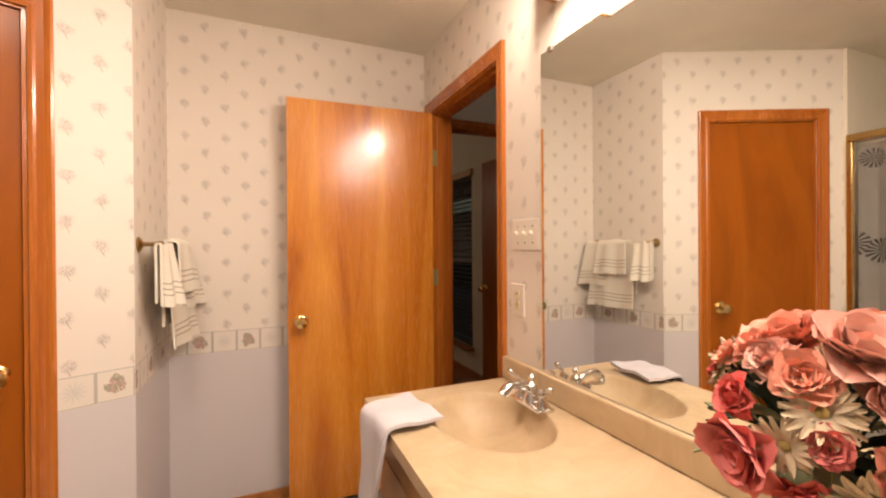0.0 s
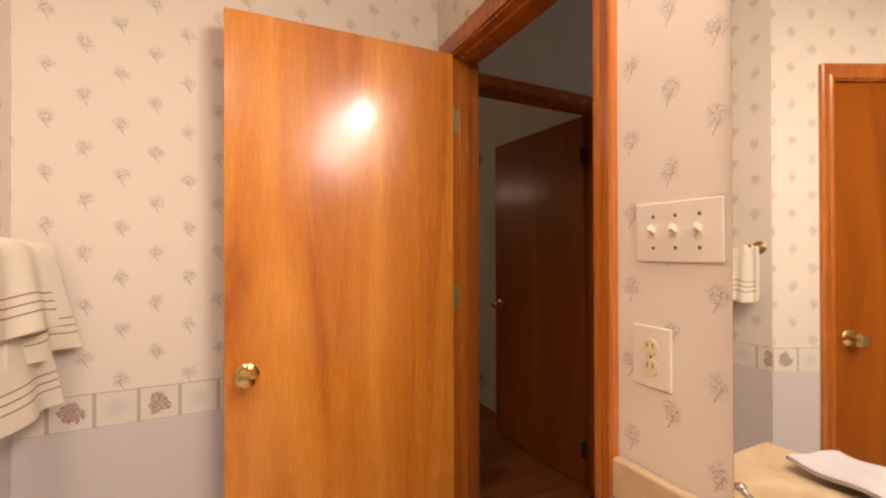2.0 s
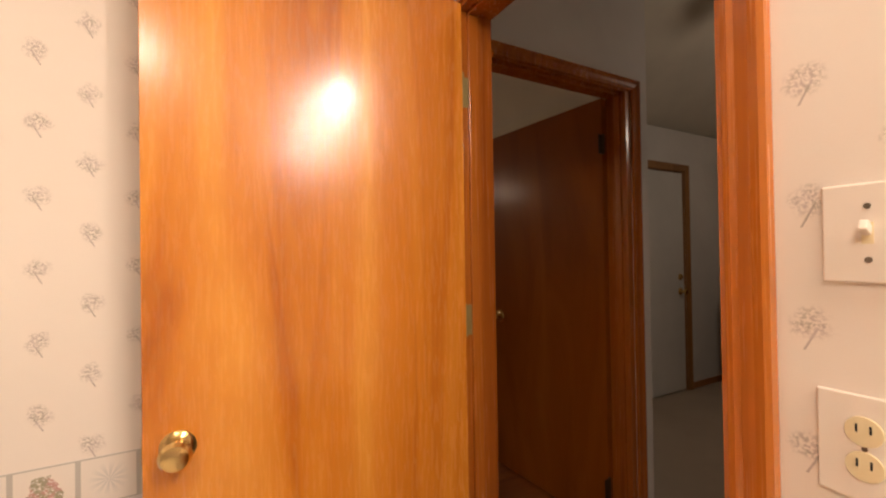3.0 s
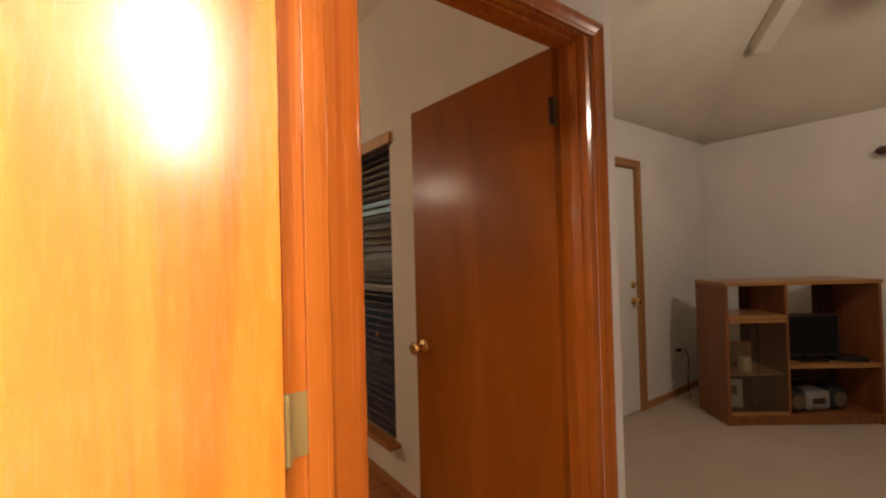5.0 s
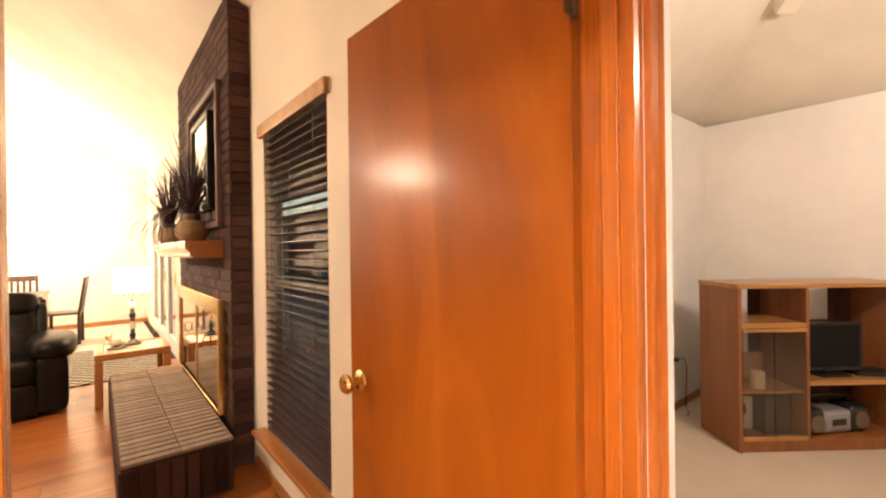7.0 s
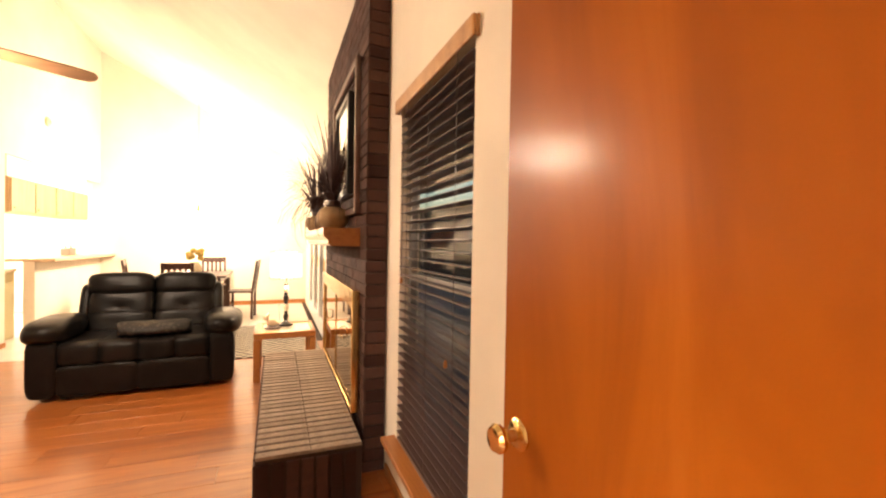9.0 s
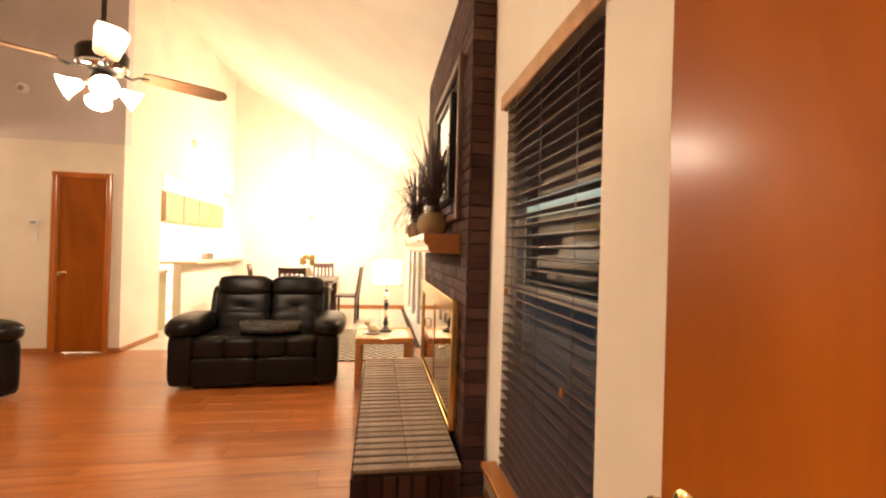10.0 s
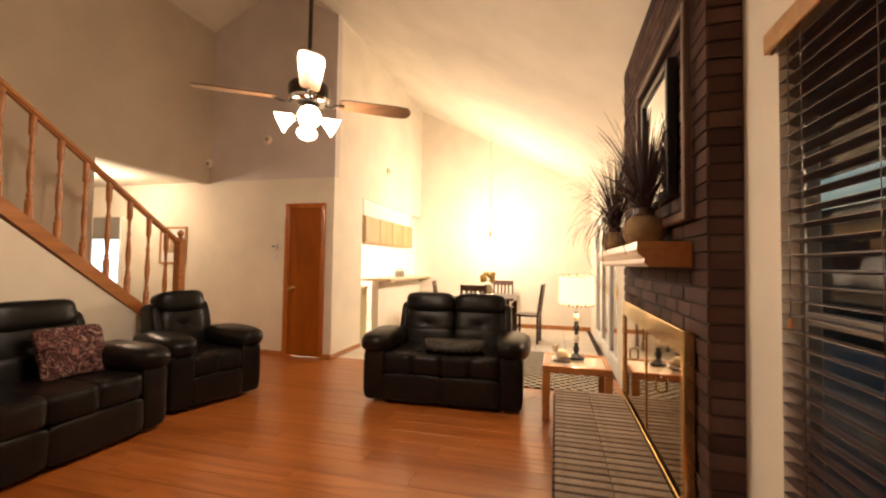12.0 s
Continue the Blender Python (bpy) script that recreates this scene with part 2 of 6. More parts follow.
def make_brick(name, a, b, c):
    m = mat(name, b, 0.85, spec=0.25)
    n = Nodes(m)
    v = n.coords("Object")
    r = n.random()
    col = n.ramp(r, (0.0, a), (0.5, b), (1.0, c))
    col = n.mix(n.math("MULTIPLY", n.noise(v, 30.0, 5, 0.7), 0.8), col, (0.035, 0.022, 0.018))
    n.colour(col)
    n.bump(n.noise(v, 160.0, 4, 0.7), 0.6, 0.004)
    return m


M_CARPET, M_LEATHER = make_carpet(), make_leather()
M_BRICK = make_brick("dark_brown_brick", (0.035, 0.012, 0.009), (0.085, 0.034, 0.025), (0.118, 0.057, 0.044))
# hearth top bricks, much paler than the bricks on its faces
M_HEARTHBRICK = make_brick("pale_hearth_brick", (0.36, 0.27, 0.20), (0.44, 0.34, 0.26), (0.52, 0.41, 0.32))
M_MORTAR = paint("dark_mortar", (0.055, 0.034, 0.026), 0.6, 150, 0.95)
M_TILE = paint("pale_tile", (0.66, 0.60, 0.52), 0.05, 90, 0.3)
M_GROUT = paint("grey_grout", (0.34, 0.30, 0.26), 0.4, 200, 0.95)


def make_marble():
    m = mat("cultured_marble", (0.70, 0.54, 0.34), 0.42, coat=0.05, spec=0.4)
    n = Nodes(m)
    v = n.coords("Object")
    w = n.noise(v, 4.0, 6, 0.62, 2.2)
    n.colour(n.ramp(w, (0.3, (0.47, 0.34, 0.21)), (0.5, (0.54, 0.40, 0.25)), (0.72, (0.60, 0.46, 0.31))))
    return m


M_MARBLE = make_marble()


# mesh helpers
def part(name, bm, material, parent=None, label="", smooth=False, uv=False):
    """Links a bmesh as one mesh object, under a thing or a part if one is given."""
    me = bpy.data.meshes.new(name)
    bmesh.ops.recalc_face_normals(bm, faces=bm.faces)
    if uv:
        lay = bm.loops.layers.uv.new("metres")
        for f in bm.faces:
            nx, ny = abs(f.normal.x), abs(f.normal.y)
            for lp in f.loops:
                co = lp.vert.co
                if abs(f.normal.z) > 0.7:
                    lp[lay].uv = (co.x, co.y)
                else:
                    lp[lay].uv = (co.y if nx > ny else co.x, co.z)
    if smooth:
        for f in bm.faces:
            f.smooth = True
        for e in bm.edges:
            if len(e.link_faces) == 2 and e.calc_face_angle(0) > 0.7:
                e.smooth = False
    bm.to_mesh(me)
    bm.free()
    me.materials.append(material)
    ob = new(name, me)
    if parent:
        ob.parent = parent
    if label:
        tagged(ob, label=label)
    return ob


def thing(name, label, category, m=None, group=""):
    ob = new(name)
    ob.empty_display_size = 0.1
    if m:
        ob.matrix_world = m
    return tagged(ob, label, category, group)


def structure(name, bm, material, label, category="", uv=False):
    return tagged(part(name, bm, material, None, "", False, uv), label, category or name.split("_")[0], kind="structure")


def box(x0, x1, y0, y1, z0, z1, bevel=0.0, bm=None, turn=None, segs=2):
    out = bm or bmesh.new()
    b = bmesh.new()
    m = Matrix.LocRotScale(((x0 + x1) / 2, (y0 + y1) / 2, (z0 + z1) / 2), None, (abs(x1 - x0), abs(y1 - y0), abs(z1 - z0)))
    bmesh.ops.create_cube(b, size=1, matrix=m)
    if bevel:
        bmesh.ops.bevel(b, geom=b.edges[:], offset=bevel, segments=segs, affect="EDGES", profile=0.5)
    if turn:
        b.transform(turn)
    if bm is None:
        out.free()
        return b
    return join(out, b)


def join(bm, other):
    me = bpy.data.meshes.new("tmp")
    other.to_mesh(me)
    other.free()
    bm.from_mesh(me)
    bpy.data.meshes.remove(me)
    return bm


def thicken(bm, t):
    """Turns an open sheet into a thin closed shell of thickness t, on the back of its faces; its uv is kept."""
    bm.normal_update()
    lay = bm.loops.layers.uv.active
    faces, rim = bm.faces[:], [e for e in bm.edges if len(e.link_faces) == 1]
    twin = {v: v.co - v.normal * t for v in bm.verts}
    twin = {v: bm.verts.new(co) for v, co in twin.items()}
    for f in faces:
        g = bm.faces.new([twin[v] for v in reversed(f.verts[:])])
        if lay:
            for a, b in zip(g.loops, reversed(f.loops[:])):
                a[lay].uv = b[lay].uv
    for e in rim:
        a, b = e.verts
        if e.link_loops[0].vert is a:
            a, b = b, a
        bm.faces.new((a, b, twin[b], twin[a]))
    return bm


def prism(points, axis, a, b):
    """A solid with the given outline, pulled along an axis from a to b."""
    bm = bmesh.new()
    put = {"x": lambda p, q, d: (d, p, q), "y": lambda p, q, d: (p, d, q), "z": lambda p, q, d: (p, q, d)}[axis]
    lo = [bm.verts.new(put(p, q, a)) for p, q in points]
    hi = [bm.verts.new(put(p, q, b)) for p, q in points]
    n = len(points)
    bm.faces.new(lo)
    bm.faces.new(hi[::-1])
    for i in range(n):
        bm.faces.new((lo[i], lo[(i + 1) % n], hi[(i + 1) % n], hi[i]))
    return bm


def lathe(profile, steps=24, m=None):
    """A turned solid round z; the profile is (radius, height) from the bottom up."""
    bm = bmesh.new()
    rings = []
    for r, z in profile:
        rings.append([bm.verts.new((max(r, 1e-4) * math.cos(2 * math.pi * i / steps), max(r, 1e-4) * math.sin(2 * math.pi * i / steps), z)) for i in range(steps)])
    for p, q in zip(rings, rings[1:]):
        for i in range(steps):
            bm.faces.new((p[i], p[(i + 1) % steps], q[(i + 1) % steps], q[i]))
    bm.faces.new(rings[0][::-1])
    bm.faces.new(rings[-1])
    if m:
        bm.transform(m)
    return bm


def tube(points, radius, steps=8):
    """A round bar along points."""
    bm = bmesh.new()
    pts = [Vector(p) for p in points]
    rings = []
    for i, p in enumerate(pts):
        d = (pts[min(i + 1, len(pts) - 1)] - pts[max(i - 1, 0)]).normalized()
        side = d.cross(Vector((0, 0, 1)) if abs(d.z) < 0.9 else Vector((1, 0, 0))).normalized()
        up = side.cross(d)
        r = radius[i] if isinstance(radius, (list, tuple)) else radius
        rings.append([bm.verts.new(p + r * (side * math.cos(2 * math.pi * k / steps) + up * math.sin(2 * math.pi * k / steps))) for k in range(steps)])
    for a, b in zip(rings, rings[1:]):
        for k in range(steps):
            bm.faces.new((a[k], a[(k + 1) % steps], b[(k + 1) % steps], b[k]))
    bm.faces.new(rings[0][::-1])
    bm.faces.new(rings[-1])
    return bm


def wall_y(x0, x1, y0, y1, z0, z1, holes=()):
    """A wall that runs along y, with rectangular holes (y from, y to, z from, z to)."""
    bm = bmesh.new()
    at = y0
    for a, b, c, d in sorted(holes):
        if a > at:
            box(x0, x1, at, a, z0, z1, bm=bm)
        if c > z0:
            box(x0, x1, a, b, z0, c, bm=bm)
        if d < z1:
            box(x0, x1, a, b, d, z1, bm=bm)
        at = b
    if at < y1:
        box(x0, x1, at, y1, z0, z1, bm=bm)
    return bm


def wall_x(x0, x1, y0, y1, z0, z1, holes=()):
    bm = wall_y(-y1, -y0, x0, x1, z0, z1, holes)
    bm.transform(Matrix.Rotation(-math.pi / 2, 4, "Z"))
    return bm


# ---- structure ----
CEIL_B = 2.414


def ceil_z(x):
    return 2.97 + 0.51 * (3.43 - x) if x > -0.98 else 2.97 + 0.51 * 4.41 - 0.51 * (-0.98 - x)


def upto(x0, x1, y0, y1, z0=0.0):
    """A gable wall piece along x whose top follows the vaulted ceiling."""
    mid = [(-0.98, ceil_z(-0.98) + 0.05)] if x0 < -0.98 < x1 else []
    return prism([(x0, z0), (x1, z0), (x1, ceil_z(x1) + 0.05)] + mid + [(x0, ceil_z(x0) + 0.05)], "y", y0, y1)


# bathroom
structure("wall_mirror", wall_y(2.59, 2.65, -0.6, 3.685, 0, CEIL_B, [(2.845, 3.58, 0, 2.045)]), M_PAPER_PLAIN, "sprig-papered bathroom wall with a door opening", "wall", uv=True)
structure("wall_bedroom_west", wall_y(2.65, 2.71, -1.6, 3.765, 0, 2.40, [(2.845, 3.58, 0, 2.045)]), M_BEDWALL, "white bedroom wall beside the bathroom door", "wall")
structure("wall_bath_back", box(0.9, 2.65, 3.685, 3.78, 0, CEIL_B), M_PAPER, "sprig-papered bathroom wall behind the open door", "wall", uv=True)
structure("wall_towel", box(1.18, 1.305, 3.12, 3.685, 0, CEIL_B), M_PAPER, "short sprig-papered wall with a towel bar", "wall", uv=True)
AN = radians(25)
ANGLED = Matrix.Translation((1.304, 3.12, 0)) @ Matrix.Rotation(AN, 4, "Z")
bm = wall_x(-1.03, 0.0, 0.0, 0.12, 0, CEIL_B, [(-0.873, -0.258, 0, 2.015)])
wa = structure("wall_angled", bm, M_PAPER, "angled sprig-papered wall with a closet door", "wall", uv=True)
wa.matrix_world = ANGLED
structure("wall_bath_west", box(-0.45, -0.35, -0.6, 2.79, 0, CEIL_B), M_WALL, "cream wall behind the shower", "wall")
structure("wall_shower_end", box(-0.45, 0.375, 2.67, 2.79, 0, CEIL_B), M_WALL, "cream end wall of the shower", "wall")
structure("wall_shower_near", box(-0.45, 0.40, 0.75, 0.85, 0, CEIL_B), M_WALL, "cream near wall of the shower", "wall")
structure("wall_bath_south", box(-0.45, 2.65, -0.7, -0.6, 0, CEIL_B), M_PAPER, "sprig-papered end wall of the bathroom", "wall", uv=True)
structure("ceiling_bath", box(-0.45, 2.65, -0.7, 3.74, CEIL_B, CEIL_B + 0.08), M_BATHCEIL, "cream textured bathroom ceiling", "ceiling")
structure("floor_bath", box(-0.45, 2.65, -0.7, 3.74, -0.1, -0.012), M_GROUT, "grouted bathroom floor under pale tiles", "floor")

# bedroom
structure("wall_doorway", wall_x(2.71, 3.74, 3.765, 3.875, 0, 2.97, [(2.795, 3.625, 0, 2.045)]), M_BEDWALL, "white wall with the doorway to the living room", "wall")
structure("wall_bedroom_north", wall_x(3.74, 7.32, 4.86, 4.98, 0, 2.42, [(4.98, 5.85, 0, 2.05)]), M_BEDWALL, "white bedroom wall with an outside door", "wall")
structure("wall_bedroom_east", box(7.20, 7.32, -1.6, 4.86, 0, 2.42), M_BEDWALL, "plain white bedroom wall", "wall")
structure("wall_bedroom_south", box(2.65, 7.32, -1.7, -1.6, 0, 2.40), M_BEDWALL, "plain white bedroom wall", "wall")
structure("floor_bedroom", box(3.75, 7.32, 3.80, 5.02, -0.1, 0.0, bm=box(2.65, 7.32, -1.7, 3.80, -0.1, 0.0)), M_CARPET, "pale beige bedroom carpet", "floor")


def hip_ceiling():
    bm = bmesh.new()
    z0, z1 = 2.42, 3.92
    a = [bm.verts.new(p) for p in ((2.65, -1.7, z0), (7.32, -1.7, z0), (7.32, 5.02, z0), (2.65, 5.02, z0))]
    r = [bm.verts.new(p) for p in ((4.98, 0.45, z1), (4.98, 2.70, z1))]
    for f in ((a[0], a[1], r[0]), (a[1], a[2], r[1], r[0]), (a[2], a[3], r[1]), (a[3], a[0], r[0], r[1])):
        bm.faces.new(f)
    for co, no in (((3.752, 0, 0), (1, 0, 0)), ((0, 3.80, 0), (0, 1, 0))):
        bmesh.ops.bisect_plane(bm, geom=bm.verts[:] + bm.edges[:] + bm.faces[:], plane_co=co, plane_no=no)
    gone = [f for f in bm.faces if f.calc_center_median().x < 3.752 and f.calc_center_median().y > 3.80]
    bmesh.ops.delete(bm, geom=gone, context="FACES")
    bmesh.ops.recalc_face_normals(bm, faces=bm.faces)
    bm.faces.ensure_lookup_table()
    if bm.faces[0].normal.z > 0:
        bmesh.ops.reverse_faces(bm, faces=bm.faces[:])
    thicken(bm, 0.08)
    return bm


structure("ceiling_bedroom", hip_ceiling(), M_CEIL, "cream hipped bedroom ceiling", "ceiling")

# living room
structure("wall_window", wall_y(3.63, 3.74, 3.875, 9.35, 0, 2.97, [(5.11, 5.985, 0.29, 2.03)]), M_WALL, "cream wall with a tall blinded window", "wall")
structure("wall_dining_east", wall_y(3.63, 3.75, 9.35, 13.3, 0, 2.97, [(9.5, 12.3, 0, 2.1)]), M_WALL, "cream dining wall with white patio doors", "wall")
structure("wall_living_south", upto(-2.0, 2.71, 3.78, 3.875), M_WALL, "cream living room wall backing the bathroom", "wall")
structure("wall_doorway_top", box(2.71, 3.75, 3.80, 3.875, 2.97, 3.4), M_WALL, "cream wall above the doorway", "wall")
structure("wall_closet", wall_x(-4.6, 0.05, 9.51, 9.63, 0, 2.45, [(-0.635, -0.125, 0, 2.04)]), M_WALL, "cream wall with a narrow closet door", "wall")
structure("wall_closet_upper", upto(-2.0, 0.05, 9.51, 9.63, 2.45), M_WALL_UP, "mauve upper wall under the vaulted ceiling", "wall")
structure("wall_kitchen_side", prism([(9.63, 0), (10.38, 0), (10.38, 2.3), (13.3, 2.3), (13.3, 4.75), (9.63, 4.75)], "x", -0.07, 0.05), M_WALL, "cream wall with the kitchen opening", "wall")
structure("wall_dining_north", upto(-0.07, 3.75, 13.3, 13.42), M_WALL, "cream far wall of the dining area", "wall")
structure("wall_stair_upper", prism([(3.875, 0), (7.9, 0), (7.9, 2.42), (9.51, 2.42), (9.51, 4.75), (3.875, 4.75)], "x", -2.12, -2.0), M_WALL_DIM, "cream two-storey wall above the stairs, darkened as in dim light", "wall")
structure("wall_stair_side", prism([(4.6, 0), (8.2, 0), (8.2, 0.36), (4.6, 3.1)], "x", -1.15, -1.05), M_WALL, "cream wall under the stair stringer", "wall")
structure("ceiling_hall", box(-4.6, -2.12, 6.5, 9.51, 2.45, 2.53), M_CEIL, "low lit hall ceiling", "ceiling")
structure("wall_hall_west", box(-4.7, -4.6, 6.4, 9.63, 0, 2.53), M_WALL, "cream hall end wall", "wall")
structure("wall_hall_south", box(-4.6, -2.12, 6.4, 6.5, 0, 2.53), M_WALL, "cream hall side wall", "wall")
structure("wall_kitchen_west", box(-2.9, -2.8, 9.63, 13.42, 0, 2.45), M_WHITE, "white kitchen wall", "wall")
structure("wall_kitchen_north", box(-2.8, -0.07, 13.3, 13.42, 0, 2.45), M_WHITE, "white kitchen wall", "wall")
structure("ceiling_kitchen", box(-2.9, -0.07, 9.63, 13.42, 2.45, 2.53), M_WHITE, "white kitchen ceiling", "ceiling")
bm = prism([(3.75, ceil_z(3.75)), (-0.98, ceil_z(-0.98)), (-2.12, ceil_z(-2.12)), (-2.12, ceil_z(-2.12) + 0.1), (-0.98, ceil_z(-0.98) + 0.1), (3.75, ceil_z(3.75) + 0.1)], "y", 3.78, 13.42)
structure("ceiling_living", bm, M_CEIL, "cream textured vaulted living room ceiling", "ceiling")
structure("floor_living", box(-4.7, 3.75, 3.735, 13.42, -0.1, -0.012), M_MORTAR, "underlay of the living room floor", "floor")
structure("ground", box(-40, 60, -40, 60, -0.3, -0.2), paint("grey_patio_concrete", (0.30, 0.29, 0.28), 0.6, 60, 0.95), "grey concrete ground outside the house", "ground")
# plain backdrops added outside, with the dusk put into their dark colours
structure("backdrop", box(8.0, 8.1, 5.6, 12.35, -0.2, 2.7), paint("dusk_blue_grey", (0.10, 0.115, 0.155), 0.3, 20, 0.95), "dim blue-grey wall outside the windows", "backdrop")
structure("backdrop_fence", box(8.6, 8.7, 12.6, 40, -0.2, 2.6), paint("dark_dusk_green", (0.03, 0.035, 0.035), 0.6, 20, 0.95), "plain dark backdrop added outside the windows", "backdrop")
# unseen slab added to keep skylight off the upper part of the window
structure("roof_porch", box(3.76, 6.4, 5.03, 13.4, 2.50, 2.60), paint("brown_blocker_paint", (0.10, 0.07, 0.05), 0.3, 40, 0.9), "unseen brown slab added outside to darken the upper window", "roof")

# ---- doors and trim ----
def casing(name, m, w, h, material, label, wide=1.0, deep=1.0, far=1.0):
    """Moulded trim round a door opening; local x along the wall, y out of it."""
    prof = [(0.0, 0.0), (0.0, 0.009), (0.010, 0.012), (0.018, 0.009), (0.036, 0.013), (0.050, 0.019), (0.058, 0.017), (0.058, 0.0)]
    prof = [(d * wide, t * deep) for d, t in prof]
    bm = bmesh.new()
    rings = []
    for k in range(4):
        ring = []
        for d, t in prof:
            p = ((-d, t, 0.0), (-d, t, h + d), (w + d * far, t, h + d), (w + d * far, t, 0.0))[k]
            ring.append(bm.verts.new(p))
        rings.append(ring)
    for a, b in zip(rings, rings[1:]):
        for i in range(len(prof)):
            j = (i + 1) % len(prof)
            bm.faces.new((a[i], a[j], b[j], b[i]))
    bm.faces.new(rings[0])
    bm.faces.new(rings[-1][::-1])
    ob = structure(name, bm, material, label, "trim")
    ob.matrix_world = m
    return ob


def jamb(name, m, w, h, depth, material, label, liner=0.012):
    """Liner of a door opening with its stop; local y runs back through the wall."""
    bm = bmesh.new()
    for x0, x1 in ((0.0, liner), (w - 0.012, w)):
        box(x0, x1, -depth, -0.001, 0, h - 0.012, 0.001, bm)
    box(0.0, w, -depth, -0.001, h - 0.012, h, 0.001, bm)
    for x0, x1 in ((liner, liner + 0.010), (w - 0.022, w - 0.012)):
        box(x0, x1, -depth * 0.55, -depth * 0.25, 0, h - 0.012, 0.002, bm)
    box(liner, w - 0.012, -depth * 0.55, -depth * 0.25, h - 0.022, h - 0.012, 0.002, bm)
    ob = structure(name, bm, material, label, "trim")
    ob.matrix_world = m
    return ob


def knob(parent, m, material=None):
    prof = [(0.030, 0.0), (0.031, 0.004), (0.026, 0.009), (0.012, 0.012), (0.010, 0.030), (0.016, 0.036), (0.026, 0.046), (0.0275, 0.054), (0.022, 0.063), (0.010, 0.066)]
    prof = [(r * 1.1, z * 1.05) for r, z in prof]
    ob = part("door_knob", lathe(prof, 28, m), material or M_BRASS, parent, "polished brass round knob", True)
    return ob


def leaf(name, m, w, h, material, label, knob_side=1, hinges=(), flip=1):
    """A flush door; local x from the hinge to the free edge, thickness along +y, visible face at y = 0."""
    t = 0.035
    ob = structure(name, box(0.0, w, 0.0, t, 0.012, h, 0.0015), material, label, "door")
    if knob_side:
        kx = w - 0.062
        knob(ob, Matrix.Translation((kx, -0.0005, 0.925)) @ Matrix.Rotation(math.pi / 2, 4, "X"))
        knob(ob, Matrix.Translation((kx, t + 0.0005, 0.925)) @ Matrix.Rotation(-math.pi / 2, 4, "X"))
        part("latch_plate", box(w - 0.0005, w + 0.002, 0.006, 0.029, 0.895, 0.955, 0.0005), M_OLDBRASS, ob)
    for hz in hinges:
        bm = lathe([(0.006, hz - 0.045), (0.0075, hz - 0.043), (0.0075, hz + 0.043), (0.005, hz + 0.05)], 10, Matrix.Translation((-0.004, -0.006, 0)))
        box(-0.001, 0.035, -0.002, 0.0, hz - 0.044, hz + 0.044, 0.0, bm)
        part("hinge", bm, M_OLDBRASS, ob, "antique brass butt hinge")
    ob.matrix_world = m
    return ob


def facing(x, y, dx, dy, z=0.0):
    """A pose at (x, y) whose local x points along (dx, dy)."""
    return Matrix.Translation((x, y, z)) @ Matrix.Rotation(math.atan2(dy, dx), 4, "Z")


W_IN = 0.735
casing("trim_bath_door_inside", pose(2.59, 2.845, 0, rz=90), W_IN, 2.04, M_CASING, "glossy red-brown wooden door casing")
casing("trim_bath_door_outside", pose(2.71, 3.58, 0, rz=-90), W_IN, 2.04, M_CASING, "glossy red-brown wooden door casing")
jamb("trim_bath_jamb", pose(2.59, 2.845, 0, rz=90), W_IN, 2.045, 0.12, M_CASING, "red-brown wooden door jamb")
# the bathroom door stands open against the papered wall; its shown face looks back into the room
leaf("door_bathroom", facing(2.580, 3.5312, -0.758, 0.0258) @ Matrix.Diagonal((1, -1, 1, 1)), 0.758, 2.03, M_DOOR, "glossy amber flush wooden door standing open", hinges=())
HB = bpy.data.objects["door_bathroom"]
for hz in (1.79, 1.12, 0.25):
    bm = lathe([(0.006, hz - 0.045), (0.0075, hz - 0.043), (0.0075, hz + 0.043), (0.005, hz + 0.05)], 10, Matrix.Translation((-0.006, 0.016, 0)))
    box(-0.046, -0.012, 0.0335, 0.036, hz - 0.044, hz + 0.044, 0.0, bm)
    part("hinge", bm, M_HINGE, HB, "antique brass butt hinge")

casing("trim_living_door_inside", pose(3.625, 3.765, 0, rz=180), 0.83, 2.04, M_CASING, "glossy red-brown moulded door casing", 0.8, 1.0, 1.3)
casing("trim_living_door_outside", pose(2.795, 3.875, 0), 0.83, 2.04, M_CASING, "glossy red-brown moulded door casing")
jamb("trim_living_jamb", pose(3.625, 3.765, 0, rz=180), 0.83, 2.045, 0.108, M_CASING, "red-brown wooden door jamb", 0.034)
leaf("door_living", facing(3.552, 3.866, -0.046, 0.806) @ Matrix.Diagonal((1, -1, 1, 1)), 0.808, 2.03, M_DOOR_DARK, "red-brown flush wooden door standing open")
HL = bpy.data.objects["door_living"]
for hz in (1.81, 0.22):
    bm = lathe([(0.006, hz - 0.045), (0.0075, hz - 0.043), (0.0075, hz + 0.043), (0.005, hz + 0.05)], 10, Matrix.Translation((-0.008, -0.002, 0)))
    box(-0.010, -0.006, -0.034, 0.002, hz - 0.044, hz + 0.044, 0.0, bm)
    part("hinge", bm, M_DARKHINGE, HL, "dark antique brass butt hinge")

casing("trim_closet_door", ANGLED @ pose(-0.258, 0, 0, rz=180), 0.615, 2.01, M_CASING, "red-brown wooden closet door casing")
jamb("trim_closet_jamb", ANGLED @ pose(-0.258, 0, 0, rz=180), 0.615, 2.015, 0.12, M_CASING, "red-brown closet door jamb")
leaf("door_bath_closet", ANGLED @ pose(-0.861, 0.012, 0), 0.591, 2.0, M_DOOR_DARK, "closed red-brown flush closet door")

